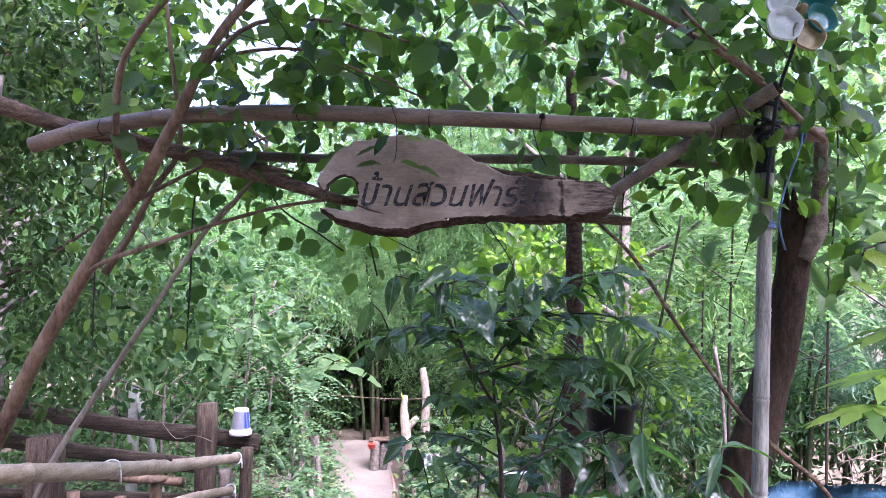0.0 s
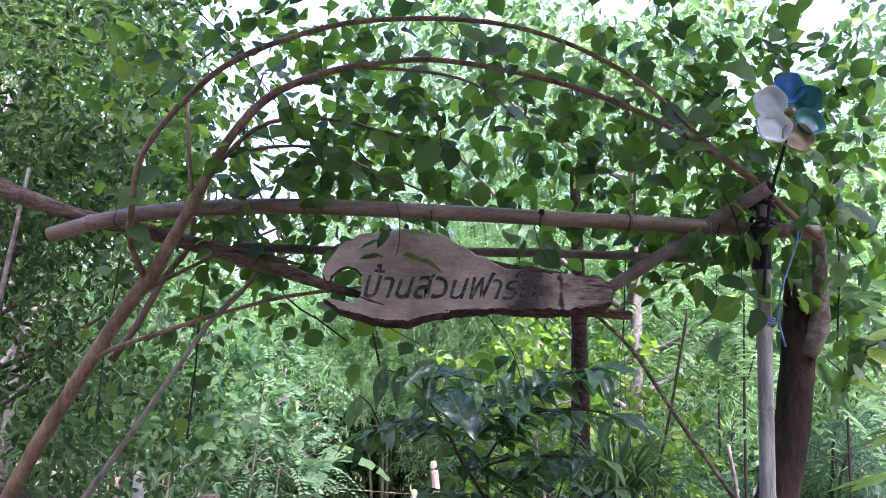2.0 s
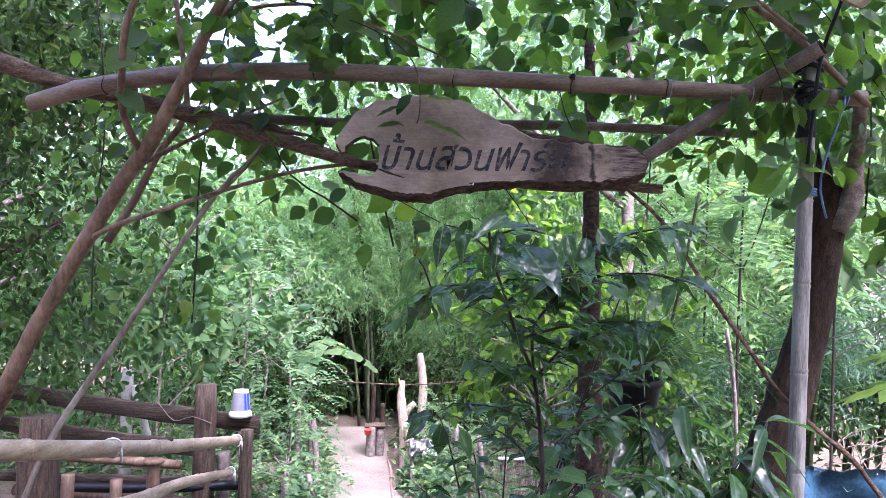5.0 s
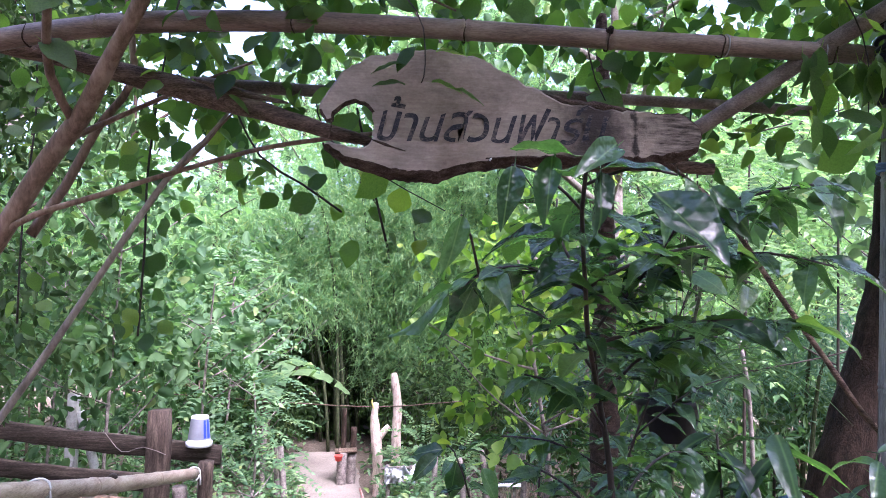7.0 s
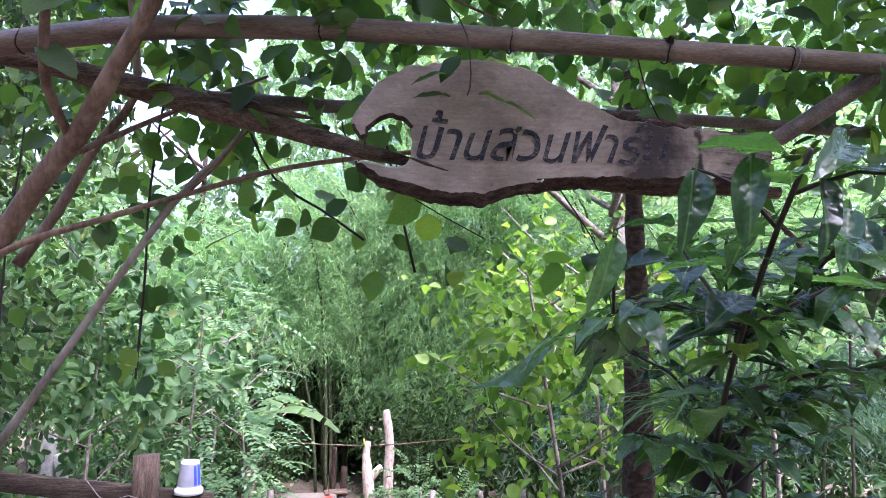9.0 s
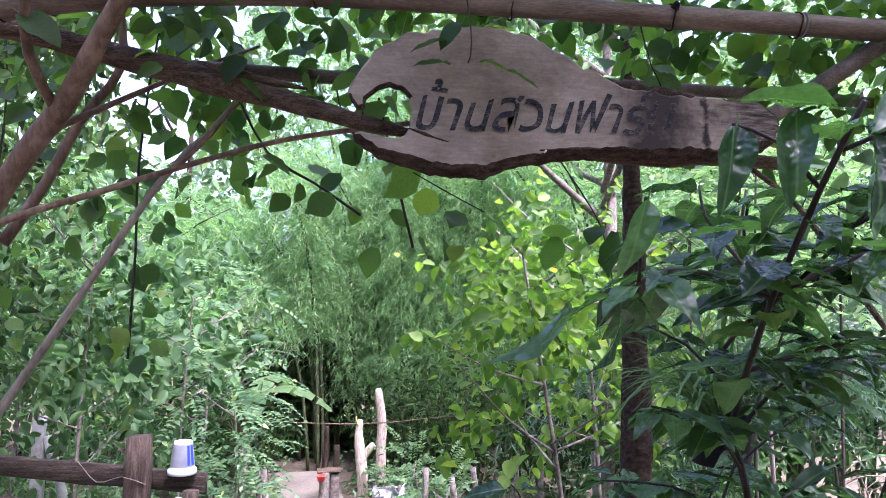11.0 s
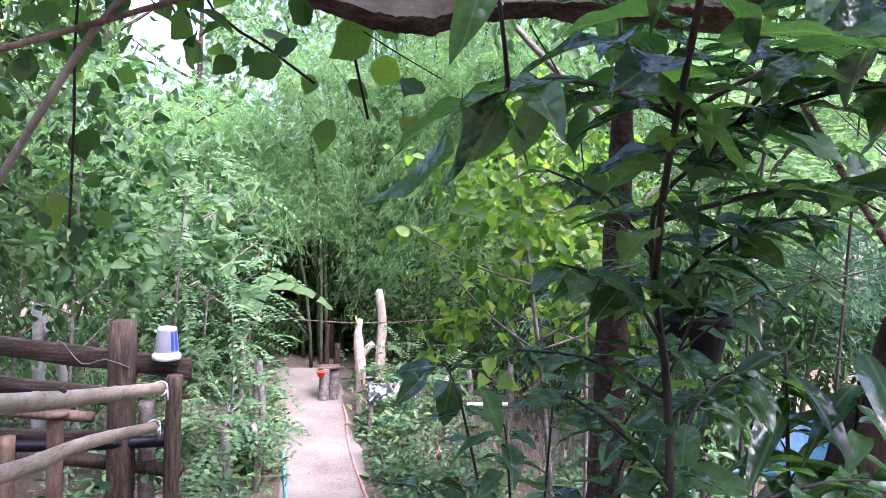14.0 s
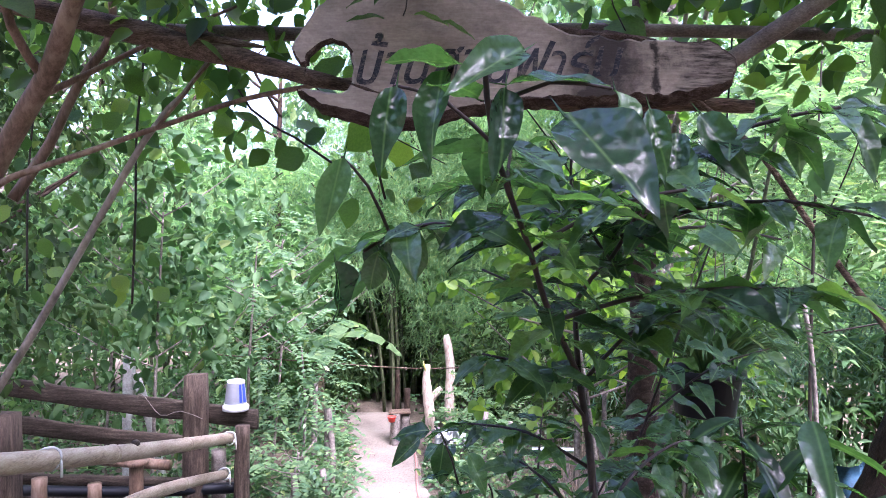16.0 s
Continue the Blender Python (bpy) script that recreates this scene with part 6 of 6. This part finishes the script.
for i, (x, y, z, rx, rz, n) in enumerate(((2.6, 7.6, -0.3, 0.9, 0.9, 160), (4.0, 8.2, 0.0, 1.1, 1.2, 200), (5.4, 7.4, 0.2, 1.1, 1.4, 200), (2.0, 9.6, 0.0, 1.0, 1.1, 170), (0.9, 10.6, -0.2, 0.8, 0.9, 130), (-2.9, 12.4, -0.5, 0.9, 0.8, 150), (-2.4, 11.6, -0.4, 0.8, 0.9, 140), (0.1, 11.3, -0.6, 0.7, 0.7, 120), (-3.0, 10.8, -0.2, 1.0, 1.0, 150), (-4.8, 9.8, -0.1, 1.2, 1.2, 190), (-6.4, 8.6, 0.0, 1.2, 1.4, 190), (-4.2, 12.2, 0.1, 1.4, 1.3, 190), (-6.5, 11.5, 0.2, 1.4, 1.4, 180))):
    tree_like("undergrowth_bush", "low dark green undergrowth bush in the garden", (x, y), 0.02, z + 0.5 - G(x, y), 6, [crown(110 + i, (x, y, z), (rx, 0.7, rz), n, 9, 0.35, 0.13, 0.35, OVAL, gaps=0.35, freq=1.6)], "dark_leaf" if i in (3, 4, 5, 6, 7) else "mid_leaf", 110 + i, category="bush", bark="stem")

posts = thing("concrete_post", (-3.4, 8.0, G(-3.4, 8.0)), "pale grey concrete post with a slanting prop behind the fence", "post")
part("post", square_post(-3.42, 8.0, -1.4, 0.28, 0.1, 8), M["concrete"], posts)
part("prop", tube([(-3.0, 8.0, -1.3), (-3.2, 8.0, -0.4), (-3.36, 8.0, 0.1)], 0.045, 8, 0.2, 0.08), M["concrete"], posts)

banana = thing("banana_plant", (-2.0, 10.4, G(-2.0, 10.4)), "young banana plant with broad torn drooping leaves", "banana plant")
part("trunk", tube([(-2.0, 10.4, -1.35), (-2.0, 10.4, -0.6), (-1.97, 10.38, 0.0)], [0.09, 0.075, 0.04], 10, 0.12, 0.06), M["stem"], banana)
for i, (ax, ay, L, rise) in enumerate(((0.75, -0.2, 1.2, 0.75), (-0.7, -0.3, 1.3, 0.8), (0.2, -0.8, 1.1, 0.7), (0.35, 0.7, 1.2, 0.9))):
    verts, faces = [], []
    d, s = Vector((ax, ay, 0)).normalized(), Vector((-ay, ax, 0)).normalized()
    n = 26
    for q in range(n + 1):
        t = q / n
        p = Vector((-1.97, 10.38, 0.0)) + d * L * t + Vector((0, 0, rise * (1.6 * t - 1.7 * t * t)))
        w = 0.2 * math.sin(math.pi * min(1, t * 1.02 + 0.02)) ** 0.6
        z = 0.03 * noise.noise(Vector((t * 18, i, 0)))
        verts += [p + s * w + Vector((0, 0, -0.3 * w + z)), p, p - s * w + Vector((0, 0, -0.3 * w - z))]
    for q in range(n):
        if q % 7 != 5:
            faces.append((q * 3, q * 3 + 1, q * 3 + 4, q * 3 + 3))
        if q % 6 != 2:
            faces.append((q * 3 + 1, q * 3 + 2, q * 3 + 5, q * 3 + 4))
    part("leaf", (verts, faces), M["bright_leaf"], banana)

# ---- plants at the garden's edge ----
over = thing("overhanging_branch", (2.3, 2.9, 1.9), "thin overhanging branch with oval green leaves", "branch")
twig = [(2.4, 2.95, 1.95), (1.72, 2.85, 1.81), (1.62, 2.85, 1.74), (1.53, 2.85, 1.6)]
part("stem", tube(twig, [0.008, 0.006, 0.005, 0.003], 7, 0.06, 0.1), M["shrub_stem"], over)
OL = [heart_leaf("leaf", M[m], 0.5, 1, 0.2, True) for m in ("vine_leaf", "bush_leaf")]
rnd = random.Random(31)
line, _ = spline(twig, 1.0, 0.03)
for q in range(34):
    p = line[int(len(line) * (0.3 + 0.69 * q / 34))]
    leaf_at(OL[q % 2 if q % 5 else 0], p, (math.cos(q * 2.4), math.sin(q * 2.4) * 0.6, rnd.uniform(-0.9, 0.1)), (rnd.gauss(0, 0.3), -0.6, 0.8), rnd.uniform(0.08, 0.13), over)


def lobed_leaf(centre, size, turn, parent):
    """A palmate leaf: nine pointed lobes round one stalk."""
    verts, faces = [], []
    for q in range(9):
        a = turn + (q - 4) * 0.52
        d, s = Vector((math.cos(a), math.sin(a) * 0.75, -0.18 - 0.1 * math.cos(q * 2))), Vector((-math.sin(a), math.cos(a) * 0.75, 0))
        L = size * (1 - 0.07 * abs(q - 4))
        o = len(verts)
        for t, w in ((0.0, 0.05), (0.35, 0.15), (0.5, 0.09), (0.65, 0.15), (0.85, 0.07), (1.0, 0.0)):
            p = Vector(centre) + d * L * t - Vector((0, 0, 0.15 * L * t * t))
            verts += [p + s * w * L + Vector((0, 0, 0.02 * w)), p, p - s * w * L]
        for k in range(5):
            e = o + 3 * k
            faces += [(e, e + 1, e + 4, e + 3), (e + 1, e + 2, e + 5, e + 4)]
    part("leaf", (verts, faces), M["bush_leaf"], parent)


papaya = thing("papaya_plant", (2.35, 3.1, G(2.35, 3.1)), "young papaya plant with large lobed bright green leaves", "papaya plant")
part("trunk", tube([(2.35, 3.1, -0.3), (2.33, 3.1, 0.6), (2.3, 3.1, 1.35)], [0.04, 0.035, 0.028], 10, 0.1, 0.06), M["stem"], papaya)
for i, (x, y, z, s, a) in enumerate(((1.62 + 0.1, 2.95, 1.1 + 0.06, 0.3, 3.4), (1.81 + 0.08, 3.05, 1.19 + 0.1, 0.34, 3.0), (2.25, 3.3, 1.75, 0.36, 2.6), (2.6, 3.2, 1.5, 0.36, 0.3), (2.1, 3.35, 1.45, 0.32, 3.7), (2.35, 3.0, 1.9, 0.34, 4.4))):
    part("stalk", tube([(2.31, 3.1, 1.25), ((2.31 + x) / 2, (3.1 + y) / 2, max(z, 1.25) + 0.04), (x, y, z)], 0.007, 6, 0.08), M["stem"], papaya)
    lobed_leaf((x, y, z), s, a, papaya)

brush = thing("brush_pile", (4.1, 7.0, G(4.1, 7.0)), "heap of dry straw-coloured brushwood behind the netting", "brushwood")
rnd = random.Random(8)
for i in range(130):
    x, y = rnd.gauss(4.2, 0.45), rnd.gauss(7.2, 0.2)
    z = -1.1 + max(0.0, 1.05 - 0.9 * abs(x - 4.2)) * rnd.random()
    a, L = rnd.uniform(0, 3.14), rnd.uniform(0.12, 0.36)
    e = Vector((math.cos(a) * L, math.sin(a) * L * 0.4, rnd.uniform(-0.2, 0.25)))
    part("stick", tube([Vector((x, y, z)) - e, Vector((x, y, z + 0.05)), Vector((x, y, z)) + e], [0.007, 0.006, 0.002], 5, 0.2), M["bamboo"], brush)
for pts, r, lab in (([(1.21 - 0.05, 4.4, G(0.9, 4.4) - 0.1), (1.21, 4.4, 0.79), (1.32, 4.4, 1.41), (1.43, 4.4, 2.02)], 0.009, "slim green-brown sapling pole with few leaves"), ([(2.02 + 0.05, 5.2, G(2.0, 5.2) - 0.1), (2.02, 5.2, 0.55), (1.94, 5.2, 1.15)], 0.014, "pale bare stick standing upright")):
    st = thing("thin_pole", pts[0], lab, "pole")
    part("pole", tube(pts, r, 7, 0.15, 0.1), M["culm"] if r < 0.01 else M["grey_bark"], st)
